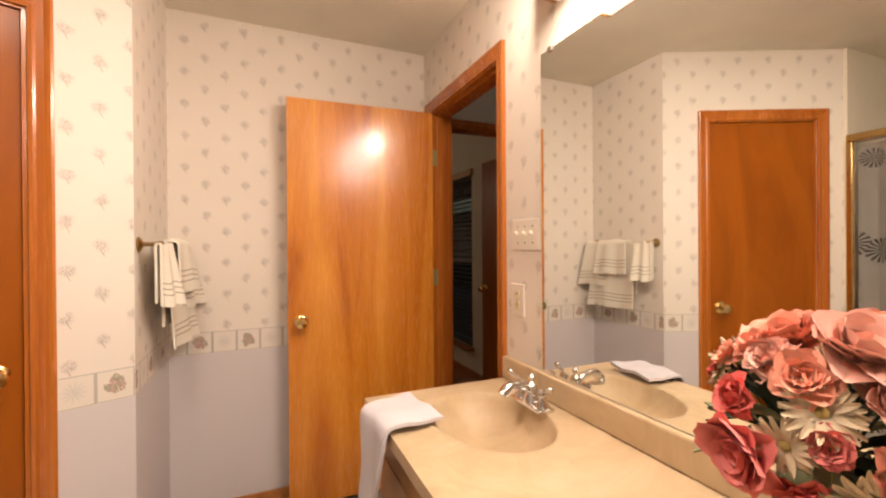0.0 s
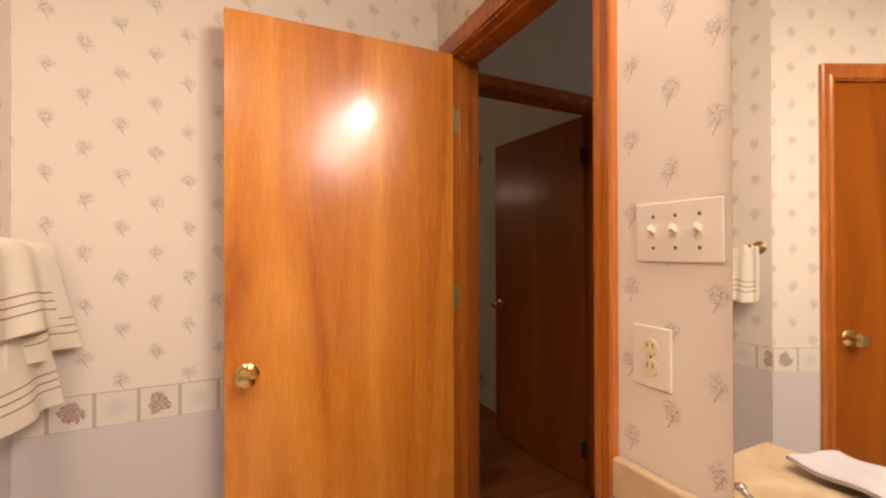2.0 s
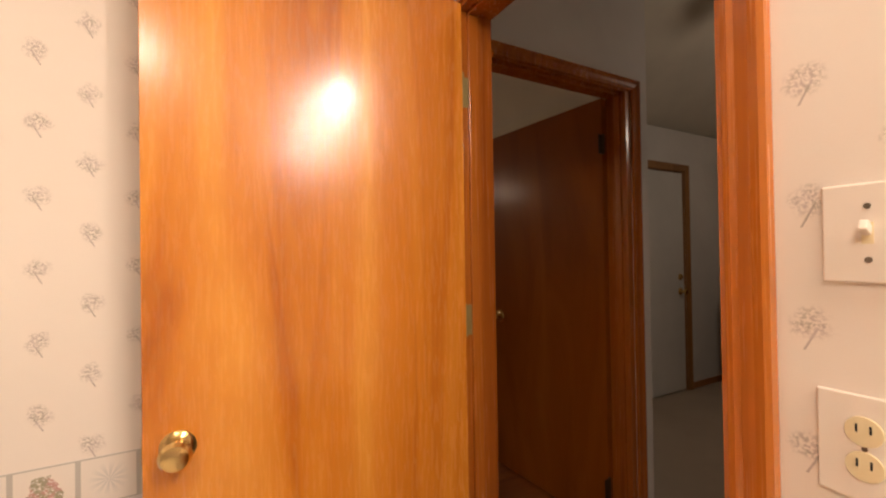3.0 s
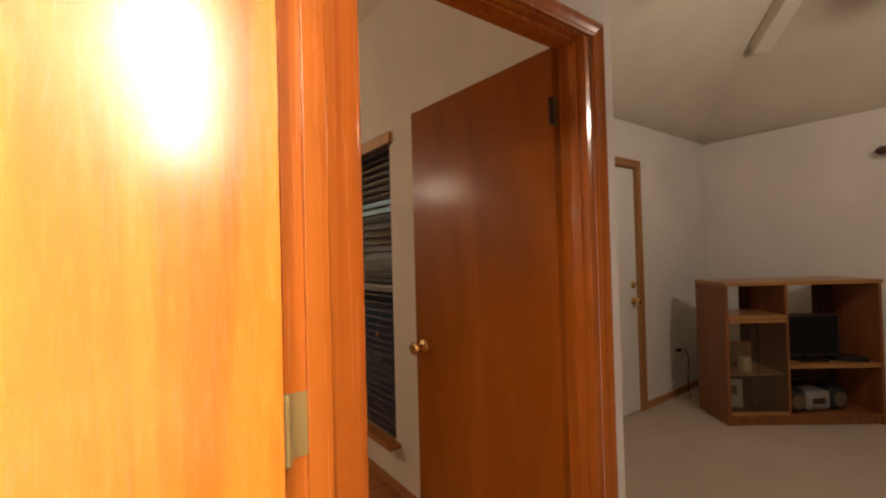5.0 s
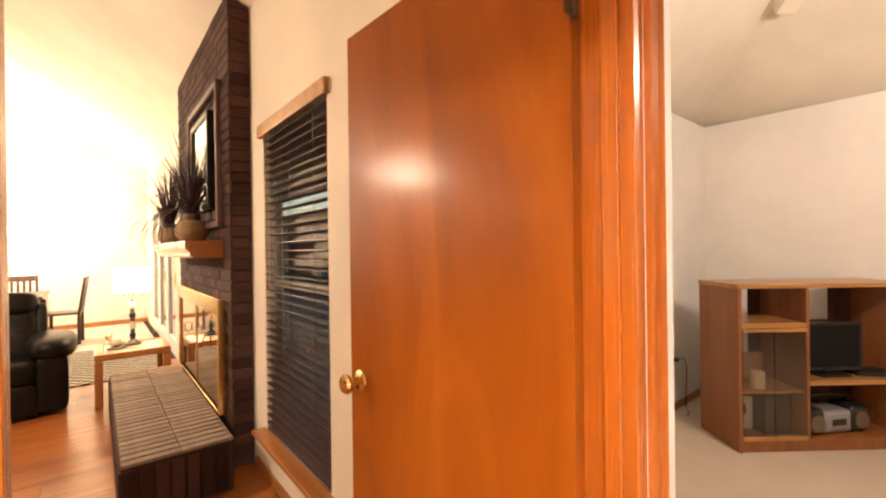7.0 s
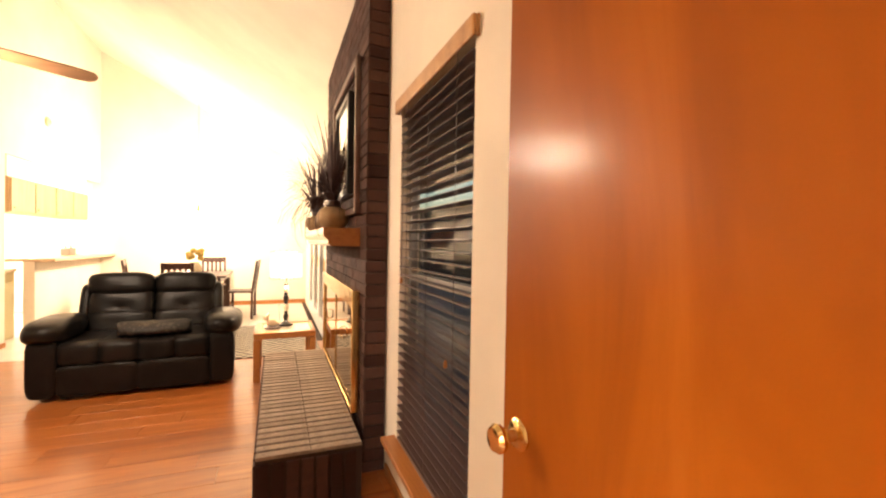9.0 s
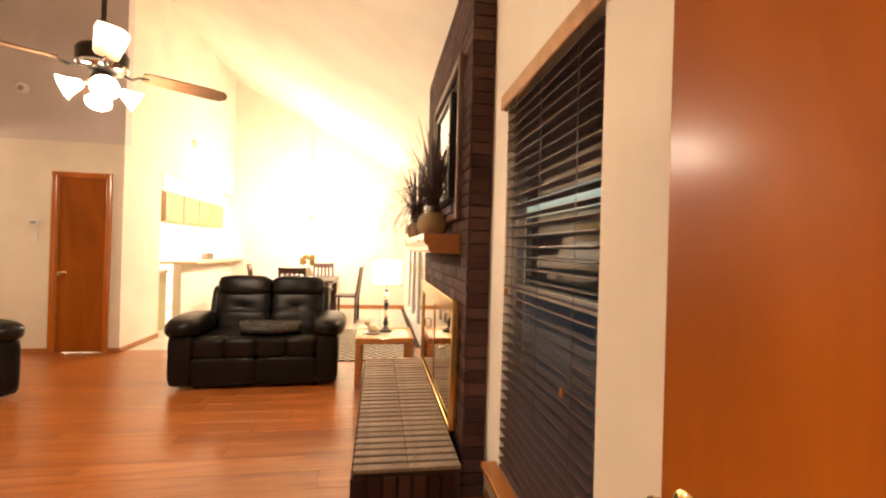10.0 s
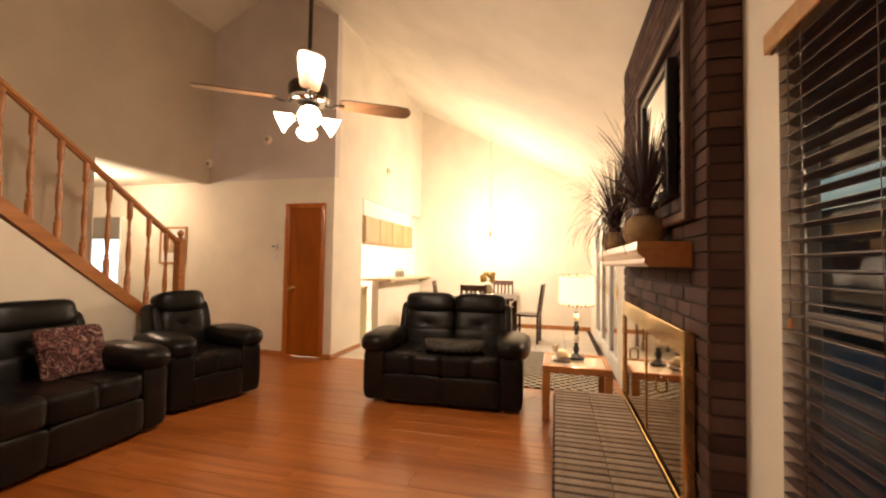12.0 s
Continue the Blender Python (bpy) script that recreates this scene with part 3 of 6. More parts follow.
casing("trim_hall_closet", pose(-0.125, 9.51, 0, rz=180), 0.51, 2.04, M_CASING, "red-brown wooden closet door casing")
jamb("trim_hall_closet_jamb", pose(-0.125, 9.51, 0, rz=180), 0.51, 2.045, 0.12, M_CASING, "red-brown closet door jamb")
dc = leaf("door_hall_closet", facing(-0.137, 9.520, -1, 0) @ Matrix.Diagonal((1, -1, 1, 1)), 0.486, 2.03, M_DOOR_DARK, "closed narrow red-brown flush closet door")

casing("trim_outside_door", pose(5.85, 4.86, 0, rz=180), 0.87, 2.045, M_OAK_UP, "plain tan wooden door casing")
jamb("trim_outside_jamb", pose(5.85, 4.86, 0, rz=180), 0.87, 2.05, 0.12, M_OAK_UP, "tan wooden door jamb")
do = leaf("door_outside", facing(4.992, 4.872, 1, 0), 0.846, 2.03, M_WHITE, "closed white-painted outside door")
part("deadbolt", lathe([(0.03, 0), (0.03, 0.008), (0.018, 0.012), (0.018, 0.022), (0.008, 0.024)], 18, Matrix.Translation((0.784, 0, 1.06)) @ Matrix.Rotation(math.pi / 2, 4, "X")), M_BRASS, do, "brass deadbolt", True)


def baseboard(name, x0, y0, x1, y1, material, h=0.06, t=0.012, label="red-brown wooden baseboard"):
    """Runs from one floor point to another, with its thickness to the left of that way."""
    d = math.hypot(x1 - x0, y1 - y0)
    ob = structure(name, box(0, d, 0.0005, t, 0.001, h, 0.003), material, label, "baseboard")
    ob.matrix_world = facing(x0, y0, x1 - x0, y1 - y0)


baseboard("baseboard_bath_back", 2.59, 3.685, 1.305, 3.685, M_OAK_RED)
baseboard("baseboard_bedroom_north", 7.20, 4.86, 5.91, 4.86, M_OAK_RED)
baseboard("baseboard_bedroom_east", 7.20, -1.6, 7.20, 4.84, M_OAK_RED)
baseboard("baseboard_window", 3.63, 4.0, 3.63, 6.195, M_OAK_RED)
baseboard("baseboard_closet_wall", -0.695, 9.51, -4.6, 9.51, M_OAK_RED)
baseboard("baseboard_closet_right", 0.05, 9.51, -0.067, 9.51, M_OAK_RED)
baseboard("baseboard_kitchen_side", 0.05, 10.38, 0.05, 9.51, M_OAK_RED)
baseboard("baseboard_dining", 3.63, 13.3, 0.05, 13.3, M_OAK_RED, 0.08)

# ---- bathroom things ----
def vanity_top():
    cx, cy, rx, ry = 2.332, 2.465, 0.165, 0.222
    x0, x1, y0, y1, top, low = 2.026, 2.588, 0.62, 2.783, 0.78, 0.742
    xs = list(np.linspace(x0, x1, 96))
    ys = list(np.linspace(y0, 2.2, 16)) + list(np.linspace(2.212, y1, 96))
    bm = bmesh.new()
    rows = []
    for y in ys:
        row = []
        for x in xs:
            r = math.hypot((x - cx) / rx, (y - cy) / ry)
            z = top
            if r < 1.0:
                z = top - 0.130 * (1 - r ** 2.6) ** 0.75 - 0.002
            elif r < 1.22:
                z = top + 0.004 * math.sin((r - 1.0) / 0.22 * math.pi)
            row.append(bm.verts.new((x, y, z)))
        rows.append(row)
    for a, b in zip(rows, rows[1:]):
        for i in range(len(xs) - 1):
            bm.faces.new((a[i], a[i + 1], b[i + 1], b[i]))
    rim = [e for e in bm.edges if len(e.link_faces) == 1]
    r1 = bmesh.ops.extrude_edge_only(bm, edges=rim)
    for v in (g for g in r1["geom"] if isinstance(g, bmesh.types.BMVert)):
        v.co.z = low
    t = thing("bathroom_counter", "tan cultured marble vanity top with moulded oval basin", "countertop")
    part("slab", bm, M_MARBLE, t, "", True)
    part("backsplash", box(2.564, 2.588, y0, y1, 0.7815, 0.866, 0.006), M_MARBLE, t, "tan marble backsplash")
    part("drain", lathe([(0.021, 0.0), (0.022, 0.002), (0.016, 0.003), (0.015, 0.001), (0.013, 0.006), (0.003, 0.008)], 20, Matrix.Translation((2.368, 2.462, 0.6505))), M_CHROME, t, "small chrome sink drain", True)
    return t


vanity_top()


def vanity_cabinet():
    t = thing("vanity_cabinet", "oak vanity cabinet under the marble top", "cabinet")
    part("body", box(2.08, 2.588, 0.66, 2.755, 0.085, 0.63, 0.003), M_OAK_UP, t)
    part("face_rail", box(2.08, 2.10, 0.66, 2.755, 0.6305, 0.741, 0.002), M_OAK_UP, t)
    part("end_rail", box(2.1005, 2.588, 2.735, 2.755, 0.6305, 0.741, 0.002), M_OAK_UP, t)
    part("plinth", box(2.13, 2.588, 0.66, 2.755, 0.001, 0.084), M_DARKWOOD, t)
    for i in range(4):
        y = 0.70 + i * 0.515
        d = part("cabinet_door", box(2.062, 2.079, y, y + 0.48, 0.13, 0.70, 0.006), M_OAK_UP, t)
        part("panel", box(2.058, 2.0615, y + 0.07, y + 0.41, 0.20, 0.63, 0.0015), M_OAK_UP, d)
        part("knob", lathe([(0.006, 0), (0.006, 0.012), (0.014, 0.018), (0.012, 0.026), (0.004, 0.028)], 14, Matrix.Translation((2.0615, y + 0.44, 0.6)) @ Matrix.Rotation(-math.pi / 2, 4, "Y")), M_OLDBRASS, d)


vanity_cabinet()


def faucet():
    t = thing("faucet", "chrome two-handle faucet behind the basin", "faucet", pose(2.495, 2.49, 0.781))
    part("base_plate", box(-0.030, 0.030, -0.082, 0.082, 0.0, 0.016, 0.0078, segs=4), M_CHROME, t, "", True)
    part("spout_body", lathe([(0.030, 0.012), (0.028, 0.03), (0.021, 0.045), (0.018, 0.066), (0.012, 0.074), (0.005, 0.080), (0.010, 0.088), (0.011, 0.095), (0.004, 0.103)], 20), M_CHROME, t, "", True)
    pts = [(0, 0, 0.045), (-0.03, 0, 0.068), (-0.06, 0, 0.076), (-0.09, 0, 0.070), (-0.106, 0, 0.050)]
    part("spout", tube(pts, [0.013, 0.012, 0.0125, 0.0155, 0.018], 14), M_CHROME, t, "", True)
    for s in (-1, 1):
        h = part("handle", lathe([(0.024, 0.013), (0.023, 0.022), (0.013, 0.034), (0.012, 0.05), (0.017, 0.056), (0.014, 0.066), (0.004, 0.07)], 18, Matrix.Translation((0, s * 0.055, 0))), M_CHROME, t, "", True)
        part("lever", tube([(0, s * 0.055, 0.06), (-0.004, s * 0.072, 0.072), (-0.008, s * 0.088, 0.074), (-0.010, s * 0.104, 0.082)], [0.007, 0.006, 0.006, 0.008], 10), M_CHROME, h, "curved chrome lever", True)
        part("ball_end", lathe([(0.003, -0.010), (0.009, -0.006), (0.011, 0.0), (0.009, 0.006), (0.003, 0.010)], 14, Matrix.Translation((-0.011, s * 0.107, 0.084))), M_CHROME, h, "", True)


faucet()


def cloth_material(name, base, stripes=False):
    m = mat(name, base, 0.95, spec=0.1)
    n = Nodes(m)
    v = n.coords("Object")
    f = n.noise(v, 420.0, 3, 0.7)
    dark = tuple(c * 0.86 for c in base)
    c = n.mix(f, dark, base)
    if stripes:
        uv = n.t.nodes.new("ShaderNodeUVMap").outputs[0]
        sep = n.t.nodes.new("ShaderNodeSeparateXYZ")
        n.put(uv, sep.inputs[0])
        w = n.math("FRACT", n.math("DIVIDE", sep.outputs[1], 0.021))
        on = n.math("MULTIPLY", n.math("LESS_THAN", w, 0.17), n.math("LESS_THAN", n.math("ABSOLUTE", n.math("SUBTRACT", sep.outputs[1], 0.072)), 0.033))
        c = n.mix(n.math("MULTIPLY", on, 0.85), c, (0.22, 0.14, 0.08))
    n.colour(c)
    return m


M_TOWEL = cloth_material("cream_terry", (0.84, 0.77, 0.66), True)
M_LAVENDER = cloth_material("pale_lavender_terry", (0.64, 0.60, 0.64))


def sheet(path, across, width, steps, wave, thick=0.007, taper=0.0):
    """Cloth laid along a path of (x, z), spread along y by width, with folds. Its uv runs in metres up from the first end."""
    bm = bmesh.new()
    lay = bm.loops.layers.uv.new("metres")
    dist = [0.0]
    for a, b in zip(path, path[1:]):
        dist.append(dist[-1] + math.hypot(b[0] - a[0], b[1] - a[1]))
    rows = []
    for k, (x, z) in enumerate(path):
        row = []
        for i in range(steps + 1):
            s = i / steps - 0.5
            w = width * (1 - taper * (1 - dist[k] / dist[-1]))
            row.append(bm.verts.new((x + wave(s, dist[k]), across + s * w, z + 0.004 * math.sin(9 * s + dist[k] * 7))))
        rows.append(row)
    uv = {}
    for k, row in enumerate(rows):
        for i, v in enumerate(row):
            uv[v] = (i / steps * width, dist[k])
    for a, b in zip(rows, rows[1:]):
        for i in range(steps):
            f = bm.faces.new((a[i], a[i + 1], b[i + 1], b[i]))
            for lp in f.loops:
                lp[lay].uv = uv[lp.vert]
    thicken(bm, thick)
    return bm


def hang(front, bar_z, z_front, z_back, x_bar):
    """Path of a towel over a bar, from its front hem over the top to the back hem."""
    n = 14
    pts = [(x_bar + front, z_front + (bar_z - z_front) * i / n) for i in range(n)]
    pts += [(x_bar + front * math.cos(a), bar_z + front * 0.7 * math.sin(a)) for a in (0.3, 0.9, 1.57, 2.2, 2.8)]
    pts += [(x_bar - front, bar_z - (bar_z - z_back) * i / 8) for i in range(1, 9)]
    return pts


def towel_bar():
    t = thing("towel_bar", "antique brass towel bar on the short papered wall", "towel bar")
    for y in (3.165, 3.64):
        part("post", lathe([(0.026, 0), (0.027, 0.005), (0.02, 0.01), (0.008, 0.016), (0.007, 0.05), (0.012, 0.058), (0.012, 0.075), (0.006, 0.08)], 18, Matrix.Translation((1.306, y, 1.306)) @ Matrix.Rotation(math.pi / 2, 4, "Y")), M_OLDBRASS, t, "", True)
    part("rod", tube([(1.372, 3.155, 1.306), (1.372, 3.65, 1.306)], 0.007, 12), M_OLDBRASS, t, "", True)


towel_bar()


def towel(name, y, width, front, z_front, z_back, label, amp, taper=0.0, seed=0):
    def wave(s, d):
        return amp * max(0.0, 0.38 - d) / 0.38 * math.sin(s * 11 + seed) + (0.10 + 0.16 * s) * max(0.0, 0.3 - d)
    bm = sheet(hang(front, 1.306, z_front, z_back, 1.372), y, width, 26, wave, 0.008, -taper)
    ob = part(name, bm, M_TOWEL, None, "", True)
    return tagged(ob, label, "towel", "towels on the bar")


towel("bath_towel", 3.43, 0.34, 0.013, 0.90, 0.99, "cream striped bath towel hung over the bar", 0.012, 0.0, 1.0)
towel("hand_towel", 3.53, 0.21, 0.023, 1.035, 1.12, "cream striped hand towel fanned over the bath towel", 0.014, 0.25, 2.2)
towel("face_towel", 3.41, 0.18, 0.033, 1.115, 1.16, "cream striped face towel folded over the others", 0.010, 0.30, 0.4)
towel("wash_cloth", 3.19, 0.10, 0.012, 1.08, 1.10, "small cream wash cloth on the bar", 0.008, 0.0, 3.0)


def counter_towel():
    path = [(2.016, 0.52 + 0.027 * i) for i in range(10)] + [(2.018, 0.785), (2.026, 0.793), (2.045, 0.796)] + [(2.045 + 0.015 * i, 0.795 + 0.002 * math.sin(i)) for i in range(1, 10)]
    bm = sheet(path, 2.535, 0.215, 20, lambda s, d: -0.004 - 0.018 * max(0.0, 0.27 - d) / 0.27 * (1 + math.sin(s * 10)), 0.010, 0.35)
    bm.transform(Matrix.Translation((2.03, 2.5, 0)) @ Matrix.Rotation(radians(8), 4, "Z") @ Matrix.Translation((-2.03, -2.5, 0)))
    bm.transform(Matrix.Translation((-0.006, 0.02, 0.006)))
    ob = part("folded_towel", bm, M_LAVENDER, None, "", True)
    tagged(ob, "pale lavender hand towel draped over the vanity edge", "towel")


counter_towel()


def plate(name, y0, y1, z0, z1, label, category):
    t = thing(name, label, category)
    bm = box(2.584, 2.5895, y0, y1, z0, z1, 0.002)
    part("plate", bm, M_PLASTIC, t)
    return t


sw = plate("light_switch", 2.566, 2.737, 1.276, 1.388, "ivory triple toggle switch plate on papered wall", "light switch")
for i in range(3):
    y = 2.606 + i * 0.0455
    part("slot", box(2.5832, 2.5842, y - 0.005, y + 0.005, 1.320, 1.344), M_IVORY, sw)
    part("toggle", box(-0.016, 0.0, -0.004, 0.004, -0.006, 0.006, 0.0015, turn=Matrix.Translation((2.584, y, 1.334)) @ Matrix.Rotation(radians(28), 4, "Y")), M_PLASTIC, sw)
    for z in (1.302, 1.362):
        part("screw", lathe([(0.0035, 0), (0.003, 0.0015)], 10, Matrix.Translation((2.584, y, z)) @ Matrix.Rotation(-math.pi / 2, 4, "Y")), M_SCREW, sw)
ou = plate("wall_outlet", 2.662, 2.746, 1.030, 1.149, "ivory double outlet plate on papered wall", "outlet")
for z in (1.070, 1.109):
    o = part("socket", lathe([(0.017, 0), (0.0165, 0.002), (0.002, 0.0022)], 20, Matrix.Translation((2.5838, 2.704, z)) @ Matrix.Rotation(-math.pi / 2, 4, "Y")), M_IVORY, ou)
    for dy in (-0.006, 0.006):
        part("slit", box(2.5812, 2.5818, 2.704 + dy - 0.001, 2.704 + dy + 0.001, z - 0.001, z + 0.008), M_BLACK, o)
part("screw", lathe([(0.003, 0), (0.0025, 0.0015)], 10, Matrix.Translation((2.584, 2.704, 1.0895)) @ Matrix.Rotation(-math.pi / 2, 4, "Y")), M_SCREW, ou)

mi = thing("vanity_mirror", "large frameless mirror above the vanity", "mirror")
part("glass", box(2.583, 2.588, 0.62, 2.552, 0.868, 1.938, 0.001), M_MIRROR, mi)
for y in (0.9, 2.50):
    part("clip", box(2.578, 2.5825, y - 0.012, y + 0.012, 1.926, 1.944, 0.002), M_CHROME, mi)
    part("clip", box(2.578, 2.5825, y - 0.012, y + 0.012, 0.867, 0.878, 0.002), M_CHROME, mi)

vl = thing("vanity_light", "long oak light box above the mirror", "light fixture")
part("housing", box(2.35, 2.588, 0.72, 2.482, 2.075, 2.19, 0.004), M_OAK, vl)
md = mat("lit_diffuser", (1, 1, 1), 0.5)
md.node_tree.nodes["Principled BSDF"].inputs["Emission Color"].default_value = (1, 0.86, 0.68, 1)
md.node_tree.nodes["Principled BSDF"].inputs["Emission Strength"].default_value = 6.0
part("diffuser", box(2.37, 2.58, 0.76, 2.45, 2.066, 2.0745, 0.001), md, vl, "glowing white diffuser")

# glowing disc made up to go with the bathroom fill lamp
bl = thing("bath_ceiling_light", "round glowing disc added to the bathroom ceiling", "light fixture")
part("shade", lathe([(0.16, 2.402), (0.165, 2.413)], 28, Matrix.Translation((1.45, 1.7, 0))), md, bl)


def flower_arrangement():
    t = thing("flower_arrangement", "silk roses and daisies in a red vase", "flowers", pose(2.40, 1.69, 0.7815) @ Matrix.Scale(0.84, 4))
    coral = [mat("coral_silk", c, 0.8, spec=0.2) for c in ((0.84, 0.23, 0.22), (0.88, 0.34, 0.24), (0.82, 0.17, 0.15), (0.90, 0.46, 0.38))]
    for m in coral:
        n = Nodes(m)
        base = tuple(m.node_tree.nodes["Principled BSDF"].inputs["Base Color"].default_value)[:3]
        n.colour(n.mix(n.noise(n.coords("Object"), 28.0, 3), tuple(c * 0.7 for c in base), tuple(min(1, c * 1.25 + 0.04) for c in base)))
    cream, green, eye = mat("cream_silk", (0.66, 0.54, 0.38), 0.8), mat("dark_green_silk", (0.03, 0.06, 0.03), 0.6), mat("yellow_eye", (0.40, 0.30, 0.10), 0.9)
    sage = mat("sage_silk", (0.30, 0.32, 0.17), 0.7)
    part("vase", lathe([(0.045, 0), (0.05, 0.004), (0.06, 0.05), (0.064, 0.10), (0.056, 0.15), (0.060, 0.165), (0.052, 0.165), (0.05, 0.15)], 28), mat("red_glaze", (0.45, 0.03, 0.02), 0.25), t, "glossy red vase", True)
    rnd = random.Random(5)

    def petal(bm, m, length, width, curl, nx=4, ny=5):
        rows = []
        for j in range(ny + 1):
            v = j / ny
            w = width * math.sin(math.pi * (0.12 + 0.80 * v)) ** 0.8
            row = []
            for i in range(nx + 1):
                u = i / nx * 2 - 1
                p = Vector((u * w / 2, length * v * math.cos(curl * v * 0.7), length * v * math.sin(curl * v) * 0.8 + 0.25 * w * u * u + 0.002 * math.sin(u * 5 + v * 6)))
                row.append(bm.verts.new(m @ p))
            rows.append(row)
        for a, b in zip(rows, rows[1:]):
            for i in range(nx):
                bm.faces.new((a[i], a[i + 1], b[i + 1], b[i]))

    def bloom(kind, size):
        bm = bmesh.new()
        if kind == "rose":
            for ring, (count, tilt, ln) in enumerate(((8, 15, 1.0), (7, 38, 0.85), (6, 58, 0.68), (4, 75, 0.5))):
                for k in range(count):
                    a = 2 * math.pi * (k + 0.5 * ring) / count + rnd.uniform(-0.2, 0.2)
                    m = Matrix.Rotation(a, 4, "Z") @ Matrix.Translation((0, size * 0.08, 0.0)) @ Matrix.Rotation(radians(tilt + rnd.uniform(-9, 9)), 4, "X")
                    petal(bm, m, size * ln * 0.8, size * 0.85, rnd.uniform(-0.5, 0.5))
        else:
            for ring in range(2):
                for k in range(15):
                    a = 2 * math.pi * (k + 0.5 * ring) / 15 + rnd.uniform(-0.08, 0.08)
                    m = Matrix.Rotation(a, 4, "Z") @ Matrix.Translation((0, size * 0.12, 0)) @ Matrix.Rotation(radians(8 + 14 * ring + rnd.uniform(-8, 8)), 4, "X")
                    petal(bm, m, size * rnd.uniform(0.88, 1.0), size * 0.24, rnd.uniform(-0.4, 0.2), 2, 4)
        return bm

    spots = [("rose", -14, 168, 0.080, 0), ("rose", 66, 150, 0.080, 1), ("rose", 56, 235, 0.085, 3), ("rose", 14, 262, 0.078, 1), ("rose", 35, 330, 0.07, 1), ("rose", 12, 30, 0.075, 2),
             ("rose", 40, 40, 0.065, 1), ("rose", 36, 128, 0.038, 1), ("rose", 30, 112, 0.034, 2), ("rose", 48, 150, 0.04, 1), ("rose", 22, 120, 0.03, 2), ("rose", 85, 10, 0.075, 3), ("rose", 16, 160, 0.045, 2),
             ("daisy", 20, 205, 0.046, 0), ("daisy", -26, 226, 0.062, 0), ("daisy", -2, 190, 0.040, 0), ("rose", 36, 196, 0.052, 1), ("rose", 28, 236, 0.050, 3), ("rose", -6, 236, 0.046, 1), ("rose", 44, 172, 0.046, 3), ("rose", 4, 208, 0.036, 0), ("daisy", 46, 214, 0.036, 0), ("rose", -32, 200, 0.050, 2), ("daisy", 2, 256, 0.044, 0), ("daisy", 40, 112, 0.034, 0), ("daisy", 22, 290, 0.065, 0), ("daisy", 20, 80, 0.06, 0), ("daisy", 60, 280, 0.06, 0), ("daisy", 26, 128, 0.034, 0), ("daisy", 30, 5, 0.06, 0)]
    for kind, el, az, size, tone in spots:
        el, az = radians(el), radians(az)
        d = Vector((math.cos(el) * math.cos(az), math.cos(el) * math.sin(az), math.sin(el)))
        at = Vector((0, 0, 0.325)) + d * (0.145 if el < 1 else 0.125)
        m = Matrix.Translation(at) @ d.to_track_quat("Z", "Y").to_matrix().to_4x4()
        bm = bloom(kind, size)
        bm.transform(m)
        f = part("rose" if kind == "rose" else "daisy", bm, coral[tone] if kind == "rose" else cream, t, "", True)
        if kind == "daisy":
            part("eye", lathe([(size * 0.2, 0), (size * 0.17, 0.006), (size * 0.06, 0.009)], 12, m), eye, f)
        part("stem", tube([(0, 0, 0.13), tuple(Vector((0, 0, 0.26)) + d * 0.05), tuple(at)], 0.0022, 5), green, t)
    for k in range(46):
        el, az = rnd.uniform(-0.45, 1.35), rnd.uniform(0, 6.28)
        d = Vector((math.cos(el) * math.cos(az), math.cos(el) * math.sin(az), math.sin(el)))
        bm = bmesh.new()
        m = Matrix.Translation(Vector((0, 0, 0.28)) + d * 0.06) @ (d + Vector((rnd.uniform(-0.4, 0.4), rnd.uniform(-0.4, 0.4), 0))).to_track_quat("Y", "Z").to_matrix().to_4x4()
        petal(bm, m, rnd.uniform(0.08, 0.13), rnd.uniform(0.03, 0.05), rnd.uniform(-0.7, 0.3), 2, 4)
        part("leaf", bm, green if k % 3 else sage, t, "", True)


flower_arrangement()


